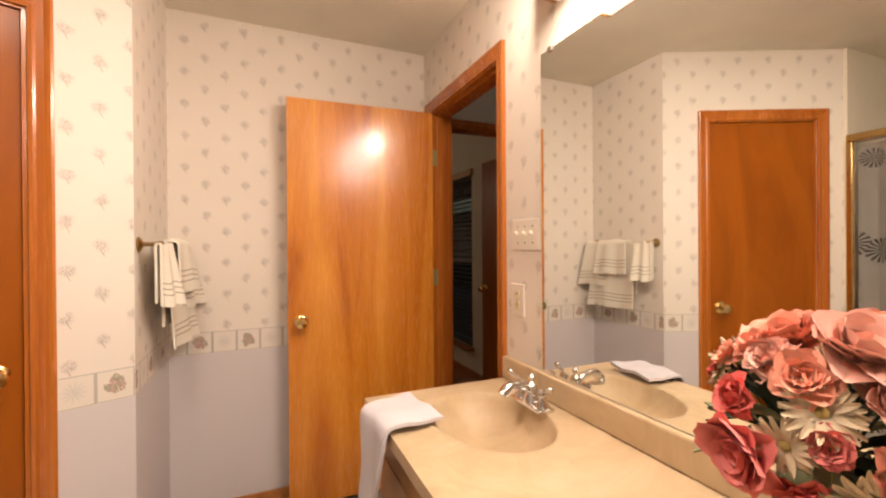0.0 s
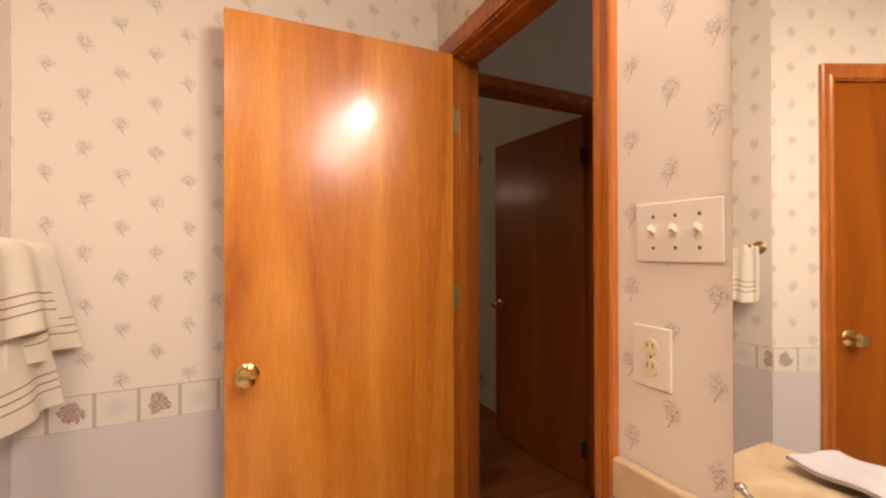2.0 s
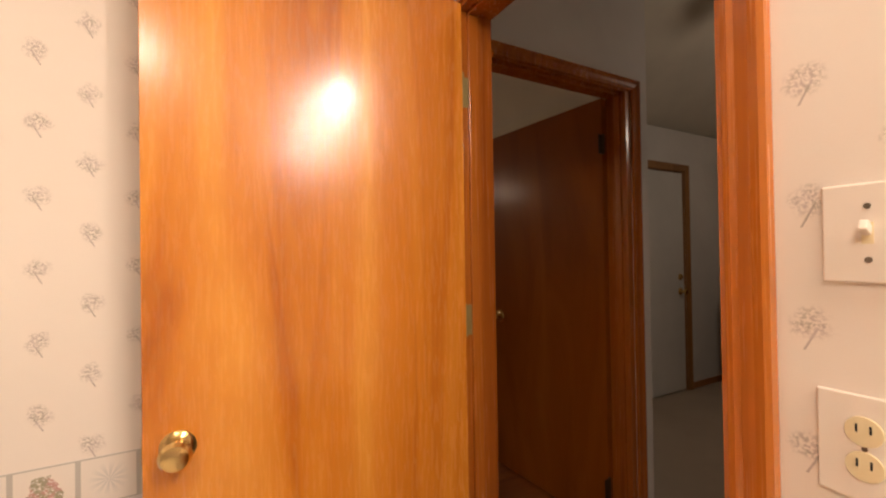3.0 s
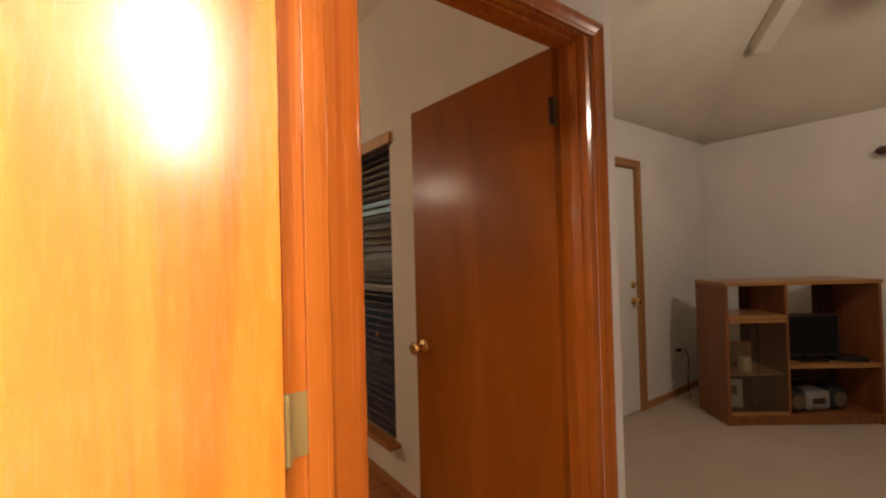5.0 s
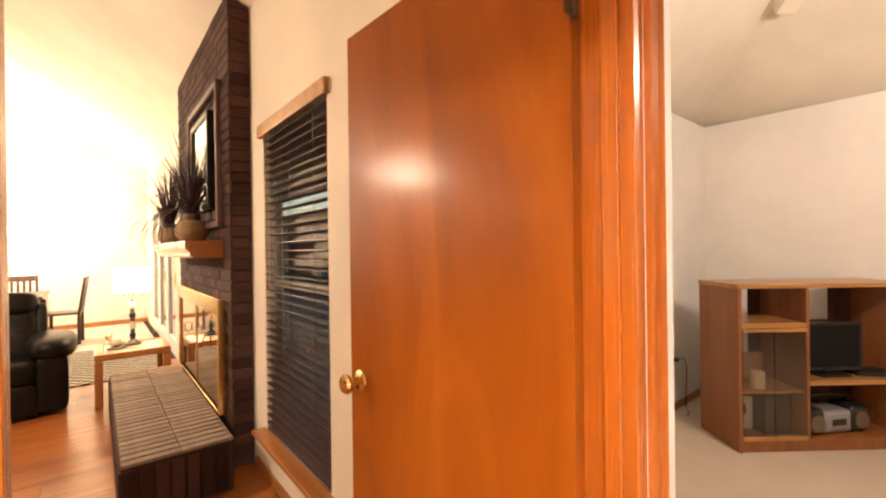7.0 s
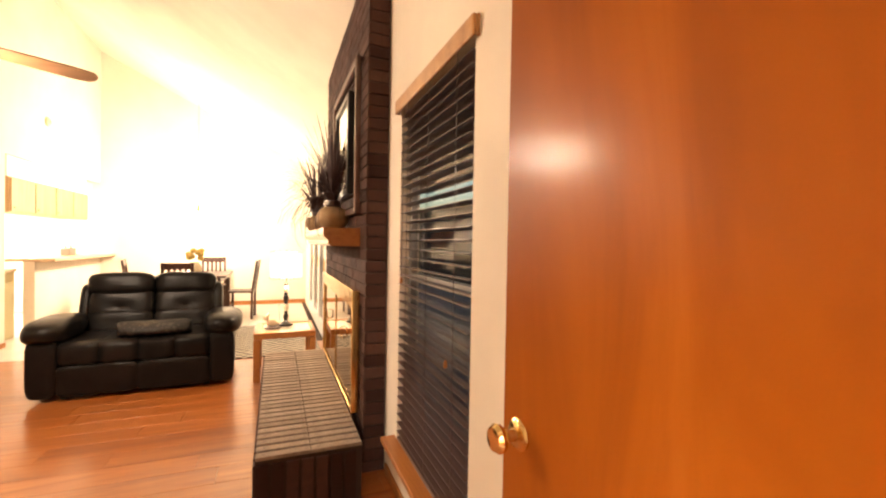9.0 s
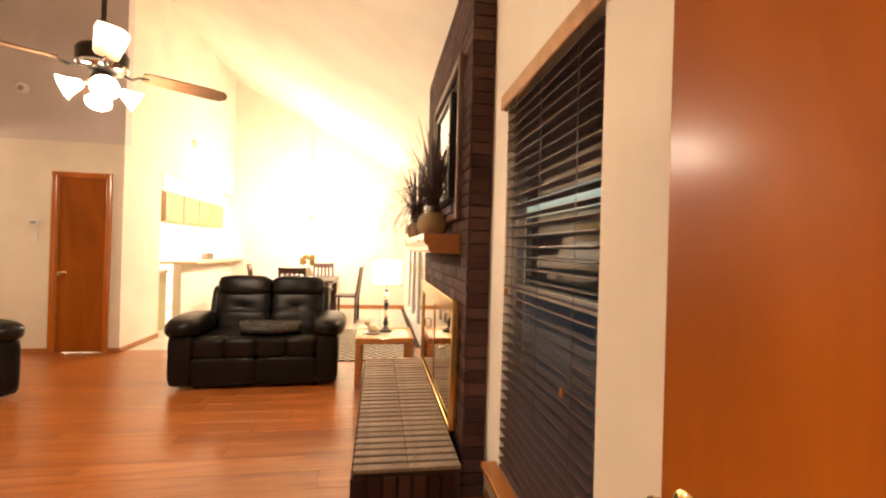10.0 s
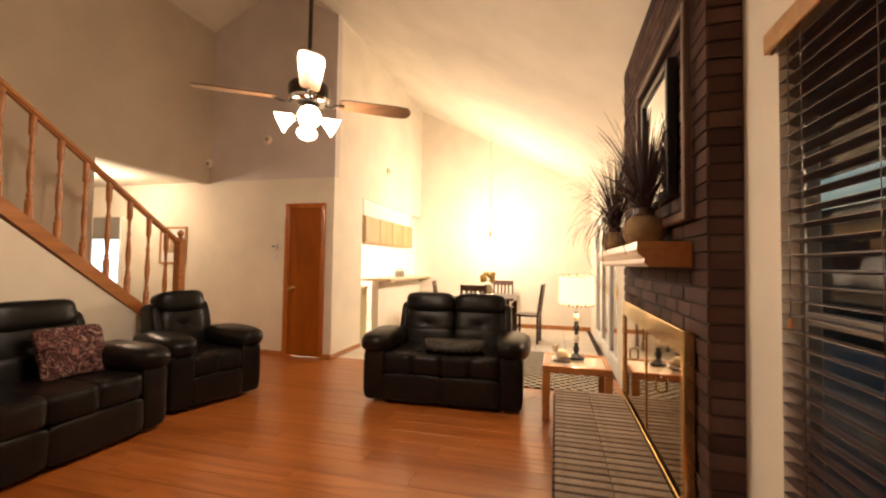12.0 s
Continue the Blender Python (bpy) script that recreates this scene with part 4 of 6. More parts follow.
def shower():
    t = thing("shower_enclosure", "gold-framed glass shower enclosure", "shower", pose(-0.082, 0.036, 0))
    bm_y = (0.86, 1.745, 2.618)
    for y in bm_y:
        part("upright", box(0.452, 0.482, y - 0.015, y + 0.015, 0.10, 1.87, 0.004), M_BRASS, t, "polished gold upright")
    part("head_rail", box(0.447, 0.487, 0.86, 2.63, 1.871, 1.91, 0.005), M_BRASS, t, "polished gold head rail")
    part("sill_rail", box(0.447, 0.487, 0.86, 2.63, 0.062, 0.099, 0.005), M_BRASS, t)
    part("curb", box(0.42, 0.50, 0.86, 2.625, 0.001, 0.061, 0.01), M_TILE, t, "pale tiled curb")
    for a, b in ((0.876, 1.729), (1.761, 2.602)):
        part("pane", box(0.464, 0.470, a, b, 0.101, 1.870), M_GLASS, t, "clear glass pane")
    m = mat("flower_print_fabric", (0.7, 0.68, 0.64), 0.8)
    n = Nodes(m)
    v = n.coords("Object", (0.0, 1.0, 1.0))
    vor = n.add("TexVoronoi", Scale=5.5)
    n.put(v, vor.inputs["Vector"])
    sub = n.add("VectorMath")
    sub.operation = "SUBTRACT"
    n.put(vor.outputs["Position"], sub.inputs[0])
    sc = n.add("VectorMath")
    sc.operation = "SCALE"
    n.put(v, sc.inputs[0])
    sc.inputs["Scale"].default_value = 1.0
    n.put(sc.outputs[0], sub.inputs[1])
    sep = n.t.nodes.new("ShaderNodeSeparateXYZ")
    n.put(sub.outputs[0], sep.inputs[0])
    ang = n.math("ARCTAN2", sep.outputs[1], sep.outputs[2])
    petals = n.math("GREATER_THAN", n.math("SINE", n.math("MULTIPLY", ang, 16.0)), -0.1)
    inside = n.math("LESS_THAN", vor.outputs["Distance"], 0.42)
    ink = n.ramp(vor.outputs["Color"], (0.3, (0.03, 0.03, 0.03)), (0.5, (0.35, 0.35, 0.36)), (0.7, (0.05, 0.045, 0.04)))
    n.colour(n.mix(n.math("MULTIPLY", n.math("MULTIPLY", petals, inside), 0.9), (0.72, 0.69, 0.64), ink))
    bm = bmesh.new()
    prev = None
    for i in range(101):
        y = 0.9 + 1.74 * i / 100
        x = 0.318 + 0.022 * math.sin(i * 0.9) + 0.008 * math.sin(i * 0.37)
        cur = (bm.verts.new((x, y, 0.12)), bm.verts.new((x, y, 1.86)))
        if prev:
            bm.faces.new((prev[0], cur[0], cur[1], prev[1]))
        prev = cur
    thicken(bm, 0.002)
    ob = part("shower_curtain", bm, m, None, "", True)
    tagged(ob, "white shower curtain with black and grey flower print", "curtain")
    tagged(part("curtain_rod", tube([(0.318, 0.851, 1.88), (0.318, 2.669, 1.88)], 0.012, 12), M_CHROME, None, "", True), "chrome curtain rod inside the shower", "rod")


shower()

# ---- bedroom things ----
def entertainment_center():
    w, d, h = 1.145, 0.40, 1.085
    t = thing("entertainment_center", "oak veneer television stand with open bays", "tv stand", facing(6.03, 4.286, 0.873, -0.694))
    wood_m = M_STAND
    dv = 0.445
    part("side_panel", box(0, 0.022, 0, d, 0.0, h - 0.03, 0.002), wood_m, t)
    part("side_panel", box(w - 0.022, w, 0, d, 0.0, h - 0.03, 0.002), wood_m, t)
    part("top_panel", box(-0.008, w + 0.008, -0.01, d, h - 0.03, h, 0.004), M_OAK, t)
    part("divider", box(dv, dv + 0.02, 0.004, d - 0.01, 0.075, h - 0.03, 0.001), wood_m, t)
    part("bottom_shelf", box(0.022, w - 0.022, 0.004, d - 0.01, 0.055, 0.075, 0.001), M_STAND, t)
    part("plinth", box(0.022, w - 0.022, 0.012, 0.03, 0.001, 0.055, 0.001), M_STAND, t)
    bm = wall_x(0.022, w - 0.022, d - 0.008, d - 0.002, 0.055, h - 0.03, [(0.19, 0.355, 0.42, 1.02), (0.56, 0.955, 0.78, 1.03)])
    part("back_panel", bm, M_DARKWOOD, t, "thin dark back panel with cut-outs")
    part("shelf", box(0.022, dv, 0.004, d - 0.01, 0.80, 0.83, 0.002), M_OAK, t)
    part("shelf", box(0.022, dv, 0.03, d - 0.01, 0.37, 0.385, 0.002), M_OAK, t)
    part("shelf", box(dv + 0.02, w - 0.022, 0.004, d - 0.01, 0.425, 0.455, 0.002), M_OAK, t)
    for x0, x1 in ((0.026, 0.232), (0.236, 0.442)):
        g = part("glass_door", box(x0, x1, 0.002, 0.007, 0.083, 0.793, 0.001), M_SMOKE, t, "smoked glass cabinet door")
        part("rail", box(x0, x1, -0.004, 0.010, 0.077, 0.105, 0.002), M_OAK, g)
        part("rail", box(x0, x1, -0.004, 0.010, 0.775, 0.797, 0.002), M_OAK, g)
    return t


entertainment_center()
TV = facing(6.03, 4.286, 0.873, -0.694)


def on_stand(name, x, y, z, label, category, turn=0.0):
    return thing(name, label, category, TV @ pose(x, y, z, rz=turn))


tv = on_stand("television", 0.665, 0.12, 0.457, "small black flat television on the shelf", "television")
part("screen", box(-0.165, 0.235, -0.012, 0.0, 0.055, 0.335, 0.003), mat("dark_screen", (0.006, 0.006, 0.007), 0.45, spec=0.15), tv, "dark glossy screen")
part("bezel", wall_x(-0.18, 0.25, -0.014, 0.018, 0.035, 0.352, [(-0.166, 0.236, 0.054, 0.336)]), M_BLACK, tv)
part("back_shell", box(-0.15, 0.22, 0.0185, 0.05, 0.06, 0.33, 0.008), M_BLACK, tv)
part("neck", box(0.0, 0.07, 0.005, 0.03, 0.012, 0.05, 0.003), M_BLACK, tv)
part("foot", box(-0.07, 0.14, -0.06, 0.08, 0.0, 0.011, 0.004), M_BLACK, tv)
dv_ = on_stand("media_player", 0.985, 0.14, 0.4565, "flat black media player box", "player", -12)
part("shell", box(-0.11, 0.11, -0.08, 0.08, 0.0, 0.028, 0.004), M_BLACK, dv_)


def boombox():
    t = on_stand("boombox", 0.71, 0.13, 0.0765, "silver and black portable stereo", "stereo", 8)
    t.scale = (1.2, 1.2, 1.2)
    silver = mat("silver_plastic", (0.32, 0.32, 0.33), 0.35, 0.4)
    part("body", box(-0.09, 0.09, -0.05, 0.10, 0.004, 0.13, 0.022, segs=3), silver, t, "silver rounded centre", True)
    for s in (-1, 1):
        p = part("speaker", box(s * 0.145 - 0.065, s * 0.145 + 0.065, -0.055, 0.095, 0.0, 0.15, 0.035, segs=4), M_BLACK, t, "rounded black loudspeaker", True)
        part("grille", lathe([(0.047, 0), (0.045, 0.004), (0.01, 0.002)], 20, Matrix.Translation((s * 0.145, -0.055, 0.07)) @ Matrix.Rotation(math.pi / 2, 4, "X")), M_SCREW, p)
    part("display", box(-0.045, 0.045, -0.053, -0.0505, 0.05, 0.085, 0.001), M_BLACK, t)
    for i in range(5):
        part("button", box(-0.05 + i * 0.021, -0.036 + i * 0.021, -0.053, -0.0505, 0.022, 0.034, 0.001), M_STEEL, t)
    part("handle", tube([(-0.15, 0.03, 0.14), (-0.14, 0.03, 0.185), (0, 0.03, 0.20), (0.14, 0.03, 0.185), (0.15, 0.03, 0.14)], 0.008, 8), M_BLACK, t, "", True)


boombox()
pf = on_stand("picture_frame", 0.235, 0.24, 0.386, "light wooden picture frame on glass-door shelf", "frame", -14)
part("border", wall_x(-0.09, 0.09, 0, 0.015, 0, 0.2, [(-0.065, 0.065, 0.028, 0.172)]), M_OAK_UP, pf)
part("print", box(-0.066, 0.066, 0.008, 0.013, 0.027, 0.173), mat("tan_print", (0.36, 0.24, 0.13), 0.7), pf)
cn = on_stand("pillar_candle", 0.20, 0.11, 0.386, "short cream pillar candle", "candle")
part("wax", lathe([(0.042, 0), (0.043, 0.004), (0.042, 0.105), (0.036, 0.110), (0.03, 0.104)], 22), mat("cream_wax", (0.72, 0.60, 0.40), 0.5), cn, "", True)
part("wick", lathe([(0.0015, 0.103), (0.0015, 0.116)], 6), M_BLACK, cn)
cd = on_stand("greeting_card", 0.15, 0.2, 0.0765, "pale card standing in the lower bay", "card", -10)
part("cover", box(-0.075, 0.075, 0, 0.003, 0, 0.22), M_WHITE, cd)
part("picture", box(-0.03, 0.035, -0.001, -0.0002, 0.10, 0.17), mat("brown_print", (0.2, 0.12, 0.07), 0.7), cd)
bx = on_stand("storage_box", 0.335, 0.22, 0.0765, "dark brown storage box in the lower bay", "box")
part("shell", box(-0.09, 0.09, -0.12, 0.12, 0, 0.25, 0.004), M_DARKWOOD, bx)

wo = thing("wall_socket", "white outlet plate low on the wall", "outlet", pose(6.45, 4.859, 0.40))
part("plate", box(-0.035, 0.035, -0.006, 0, -0.057, 0.057, 0.002), M_WHITE, wo)
for z in (-0.02, 0.02):
    part("socket", lathe([(0.015, 0), (0.014, 0.003)], 16, Matrix.Translation((0, -0.0055, z)) @ Matrix.Rotation(math.pi / 2, 4, "X")), M_IVORY, wo)
pc = tagged(part("power_cord", tube([(6.45, 4.82, 0.42), (6.47, 4.78, 0.44), (6.50, 4.77, 0.36), (6.53, 4.79, 0.18), (6.55, 4.80, 0.03), (6.5, 4.76, 0.006), (6.42, 4.74, 0.006)], 0.005, 7), M_BLACK, None, "", True), "black power cord from the wall outlet", "cord")
pl = part("plug", box(6.435, 6.465, 4.815, 4.852, 0.405, 0.435, 0.004), M_BLACK, pc)


def bedroom_curtain():
    t = thing("curtain_rod", "dark wooden curtain rod with carved finial", "curtain rod")
    part("rod", tube([(7.10, 1.2, 2.07), (7.10, 3.50, 2.07)], 0.016, 12), M_DARKWOOD, t, "", True)
    part("finial", lathe([(0.016, 0), (0.03, 0.012), (0.02, 0.028), (0.036, 0.055), (0.03, 0.085), (0.008, 0.105)], 14, Matrix.Translation((7.10, 3.50, 2.07)) @ Matrix.Rotation(-math.pi / 2, 4, "X")), M_DARKWOOD, t, "", True)
    part("bracket", box(7.08, 7.199, 3.42, 3.45, 2.03, 2.055, 0.003), M_DARKWOOD, t)
    m = mat("rust_fabric", (0.22, 0.04, 0.025), 0.85)
    n = Nodes(m)
    f = n.noise(n.coords("Object"), 50.0, 4)
    n.colour(n.mix(f, (0.16, 0.028, 0.018), (0.30, 0.06, 0.035)))
    bm = bmesh.new()
    rows = []
    for j in range(13):
        v = j / 12
        row = []
        for i in range(61):
            y = 3.43 - 2.2 * i / 60
            drop = 0.12 + 0.42 * math.sin(math.pi * i / 60) ** 0.7
            row.append(bm.verts.new((7.075 + 0.02 * math.sin(i * 0.8 + v * 6) - 0.03 * v, y, 2.095 - drop * v)))
        rows.append(row)
    for a, b in zip(rows, rows[1:]):
        for i in range(60):
            bm.faces.new((a[i], a[i + 1], b[i + 1], b[i]))
    thicken(bm, 0.004)
    tagged(part("window_scarf", bm, m, None, "", True), "rust red fabric scarf draped on the rod", "curtain")


bedroom_curtain()
structure("trim_ceiling_beam", box(-0.06, 0.06, 0, 1.9, -0.12, 0.03, 0.004), M_CEIL, "cream boxed beam on the hipped ceiling", "beam").matrix_world = look((6.43, 4.14, 2.97), (4.98, 2.70, 3.90)) @ pose(0, 0, 0, -90)

bf = thing("bedroom_ceiling_fan", "bedroom ceiling fan with glowing glass shade", "ceiling fan", pose(5.15, 2.80, 2.45))
part("rod", lathe([(0.012, 0.2), (0.012, 1.30)], 10), M_OLDBRASS, bf)
part("motor", lathe([(0.06, 0.08), (0.11, 0.10), (0.115, 0.17), (0.06, 0.20)], 24), M_OLDBRASS, bf, "", True)
for k in range(5):
    a = 2 * math.pi * k / 5 + 0.5
    part("blade", box(0.14, 0.62, -0.06, 0.06, 0.108, 0.114, 0.002, turn=Matrix.Rotation(a, 4, "Z")), M_DARKWOOD, bf)

# ---- window and blind ----
wd = tagged(new("window_living"), "tall dark window behind a brown slatted blind", "window", kind="structure")
wd.matrix_world = pose(3.70, 5.5475, 0)
for name, args in (("window_frame", (-0.02, 0.02, -0.437, -0.40, 0.30, 2.03)), ("window_frame", (-0.02, 0.02, 0.40, 0.437, 0.30, 2.03)), ("window_frame", (-0.02, 0.02, -0.40, 0.40, 1.99, 2.03)), ("window_frame", (-0.02, 0.02, -0.40, 0.40, 0.29, 0.33)), ("meeting_rail", (-0.022, 0.018, -0.40, 0.40, 1.13, 1.17))):
    part(name, box(*args, 0.003), M_STEEL, wd)
for z0, z1 in ((0.33, 1.13), (1.17, 1.99)):
    p = part("pane", box(-0.003, 0.003, -0.40, 0.40, z0, z1), M_PANE, wd, "dark glass pane")
    p.visible_shadow = False
structure("window_sill", box(3.555, 3.68, 5.06, 6.04, 0.262, 0.2895, 0.005), M_OAK_RED, "honey wooden window sill", "sill")


def blind():
    t = thing("window_blind", "brown wooden slatted blind in the tall window", "blind", pose(3.648, 5.5475, 0))
    m = wood("walnut_slat", (0.065, 0.037, 0.031), (0.095, 0.058, 0.051), (0.125, 0.082, 0.074), along=1, rough=0.35, coat=0.3)
    n, z0, z1 = 37, 0.315, 1.995
    proto = bmesh.new()
    prof = [(-0.024, -0.002), (-0.012, 0.0015), (0.0, 0.003), (0.012, 0.0015), (0.024, -0.002)]
    lo = [(proto.verts.new((x, -0.425, z)), proto.verts.new((x, 0.425, z))) for x, z in prof]
    up = [(proto.verts.new((x, -0.425, z + 0.0026)), proto.verts.new((x, 0.425, z + 0.0026))) for x, z in prof]
    for a, b in zip(lo, lo[1:]):
        proto.faces.new((a[0], b[0], b[1], a[1]))
    for a, b in zip(up, up[1:]):
        proto.faces.new((a[0], a[1], b[1], b[0]))
    for s in (0, 1):
        proto.faces.new([v[s] for v in lo] + [v[s] for v in up[::-1]])
    for k in (0, -1):
        proto.faces.new((lo[k][0], lo[k][1], up[k][1], up[k][0]))
    first = part("slat", proto, m, t)
    rnd = random.Random(3)
    for k in range(n):
        ob = first if k == 0 else first.copy()
        if k:
            scene.collection.objects.link(ob)
        ob.matrix_basis = pose(0, 0, z0 + (z1 - z0) * (k + 0.5) / n, rnd.uniform(-0.15, 0.15), 7 + rnd.uniform(-1.5, 1.5), 0)
    for y in (-0.30, 0.0, 0.30):
        part("ladder_cord", tube([(-0.024, y, z0), (-0.024, y, z1 + 0.02)], 0.0012, 5), M_DARKWOOD, t)
    part("bottom_rail", box(-0.022, 0.022, -0.425, 0.425, 0.293, 0.310, 0.003), m, t)
    part("lift_cord", tube([(-0.03, 0.36, 1.15), (-0.028, 0.36, 2.0)], 0.0015, 5), M_DARKWOOD, t)
    for y, z in ((0.36, 1.12), (-0.25, 0.86)):
        part("tassel", lathe([(0.004, 0.03), (0.008, 0.02), (0.009, 0.004), (0.006, 0.0)][::-1], 10, Matrix.Translation((-0.03, y, z))), M_OAK_RED, t)
    v = part("valance", box(-0.046, -0.030, -0.470, 0.475, 2.0, 2.07, 0.006), M_OAK, t, "honey wooden valance")
    for y in (-0.470, 0.465):
        part("return", box(-0.0295, -0.019, y, y + 0.01, 2.0, 2.07, 0.001), M_OAK, v)


blind()

# ---- living room things ----
def soft(x0, x1, y0, y1, z0, z1, n=5.0, cuts=7, wrinkle=0.004, seed=0, sag=0.0, bm=None):
    """A stuffed block: a cube rounded to a superellipsoid, with fine wrinkles."""
    b = bmesh.new()
    bmesh.ops.create_cube(b, size=2)
    bmesh.ops.subdivide_edges(b, edges=b.edges[:], cuts=cuts, use_grid_fill=True)
    c = Vector(((x0 + x1) / 2, (y0 + y1) / 2, (z0 + z1) / 2))
    h = Vector((abs(x1 - x0) / 2, abs(y1 - y0) / 2, abs(z1 - z0) / 2))
    for v in b.verts:
        p = v.co
        k = (abs(p.x) ** n + abs(p.y) ** n + abs(p.z) ** n) ** (-1 / n)
        top = max(abs(p.x), abs(p.y), abs(p.z))
        q = p * k * top
        w = Vector((q.x * h.x, q.y * h.y, q.z * h.z))
        if sag and q.z > 0.3:
            w.z -= sag * (1 - q.x * q.x) * (1 - q.y * q.y)
        at = w + c
        f = noise.noise(Vector((at.x * 9 + seed, at.y * 9, at.z * 9)))
        v.co = at + w.normalized() * f * wrinkle
    if bm is None:
        return b
    return join(bm, b)


def recliner_sofa(name, seats, seat_w, m, label):
    """Reclining seating of overstuffed leather; local x along the width, front at y = 0, back at +y."""
    arm, d = 0.20, 0.94
    w = seats * seat_w + 2 * arm
    t = thing(name, label, "sofa" if seats > 1 else "recliner", m)
    part("base", soft(arm - 0.02, w - arm + 0.02, 0.06, d - 0.06, 0.03, 0.30, 9, seed=1), M_LEATHER, t, "", True)
    for k, x in enumerate((0.0, w - arm)):
        a = part("arm", soft(x + 0.01, x + arm - 0.01, 0.05, d - 0.12, 0.03, 0.54, 7, seed=2 + k), M_LEATHER, t, "padded leather arm", True)
        part("arm_pad", soft(x - 0.065, x + arm + 0.06, -0.03, d - 0.22, 0.44, 0.65, 2.8, wrinkle=0.008, seed=5 + k), M_LEATHER, a, "", True)
        part("arm_front", soft(x + 0.0, x + arm, 0.02, 0.14, 0.03, 0.50, 6, seed=8 + k), M_LEATHER, a, "", True)
    for i in range(seats):
        x = arm + i * seat_w
        for s in range(2):
            xs = x + s * seat_w / 2
            part("seat_cushion", soft(xs - 0.030, xs + seat_w / 2 + 0.030, 0.02, d - 0.30, 0.26, 0.475, 6.0, wrinkle=0.007, seed=11 + i * 3 + s, sag=0.012), M_LEATHER, t, "", True)
        part("footrest_panel", soft(x - 0.008, x + seat_w + 0.008, 0.015, 0.12, 0.035, 0.285, 9, wrinkle=0.006, seed=15 + i), M_LEATHER, t, "", True)
        tilt = Matrix.Translation((0, d - 0.30, 0.42)) @ Matrix.Rotation(radians(-14), 4, "X") @ Matrix.Translation((0, -(d - 0.30), -0.42))
        b = soft(x - 0.004, x + seat_w + 0.004, d - 0.37, d - 0.14, 0.38, 0.64, 5.0, wrinkle=0.008, seed=21 + i)
        b.transform(tilt)
        part("lower_back", b, M_LEATHER, t, "", True)
        b = soft(x + 0.002, x + seat_w - 0.002, d - 0.36, d - 0.15, 0.55, 0.84, 5.0, wrinkle=0.008, seed=24 + i)
        for v in b.verts:
            g = math.exp(-(((v.co.x - x - seat_w / 2) / 0.05) ** 2 + ((v.co.z - 0.66) / 0.03) ** 2))
            if v.co.y < d - 0.25:
                v.co.y += 0.035 * g
        b.transform(tilt)
        part("upper_back", b, M_LEATHER, t, "", True)
        b = soft(x + 0.0, x + seat_w, d - 0.40, d - 0.12, 0.78, 1.0, 4.2, wrinkle=0.009, seed=27 + i)
        b.transform(tilt)
        part("headrest", b, M_LEATHER, t, "overstuffed leather headrest", True)
    for x in (arm - 0.06, w - arm - 0.03):
        b = soft(x, x + 0.09, d - 0.34, d - 0.06, 0.30, 0.90, 4.5, wrinkle=0.006, seed=31)
        b.transform(Matrix.Translation((0, d - 0.30, 0.42)) @ Matrix.Rotation(radians(-14), 4, "X") @ Matrix.Translation((0, -(d - 0.30), -0.42)))
        part("wing", b, M_LEATHER, t, "", True)
    part("back_shell", soft(arm - 0.02, w - arm + 0.02, d - 0.16, d, 0.03, 0.80, 7, seed=33), M_LEATHER, t, "", True)
    for x in (arm, w - arm - 0.05):
        for y in (0.1, d - 0.12):
            part("foot", box(x, x + 0.05, y, y + 0.05, 0.0, 0.04, 0.004), M_BLACK, t)
    return t


recliner_sofa("loveseat", 2, 0.535, facing(1.212, 8.045, 1.46, 0.062), "black leather reclining loveseat facing the room")
recliner_sofa("sofa", 3, 0.60, facing(0.055, 4.885, 0.0, 1.0), "long black leather reclining sofa against the stair wall")
recliner_sofa("recliner", 1, 0.44, facing(-0.088, 7.22, 0.235, 0.79), "black leather recliner chair beside the sofa")


def cushion(name, m, w, h, d, material, label):
    b = soft(-w / 2, w / 2, -d / 2, d / 2, 0, h, 7.0, 13, 0.006, 3)
    for v in b.verts:
        q = (abs(v.co.x) / (w / 2)) ** 2 + (abs(v.co.z - h / 2) / (h / 2)) ** 2
        v.co.y *= max(0.10, 1 - 0.55 * q)
        v.co.x *= 1 + 0.10 * (abs(v.co.z - h / 2) / (h / 2)) ** 2
        v.co.z = h / 2 + (v.co.z - h / 2) * (1 + 0.10 * (abs(v.co.x) / (w / 2)) ** 2)
    ob = part(name, b, material, None, "", True)
    ob.matrix_world = m
    return tagged(ob, label, "pillow")


def swirl_fabric():
    m = mat("swirled_print_fabric", (0.2, 0.1, 0.08), 0.85, spec=0.2)
    n = Nodes(m)
    v = n.coords("Object")
    f = n.noise(v, 7.5, 2, 0.5, 2.8)
    g = n.noise(v, 19.0, 3, 0.6, 1.6)
    c = n.ramp(f, (0.36, (0.014, 0.009, 0.010)), (0.42, (0.15, 0.052, 0.050)), (0.47, (0.016, 0.010, 0.011)), (0.51, (0.34, 0.21, 0.175)), (0.55, (0.075, 0.024, 0.026)), (0.62, (0.022, 0.012, 0.013)), (0.66, (0.22, 0.10, 0.09)))
    n.colour(n.mix(n.ramp(g, (0.54, (0, 0, 0)), (0.60, (1, 1, 1))), c, (0.05, 0.02, 0.021)))
    return m


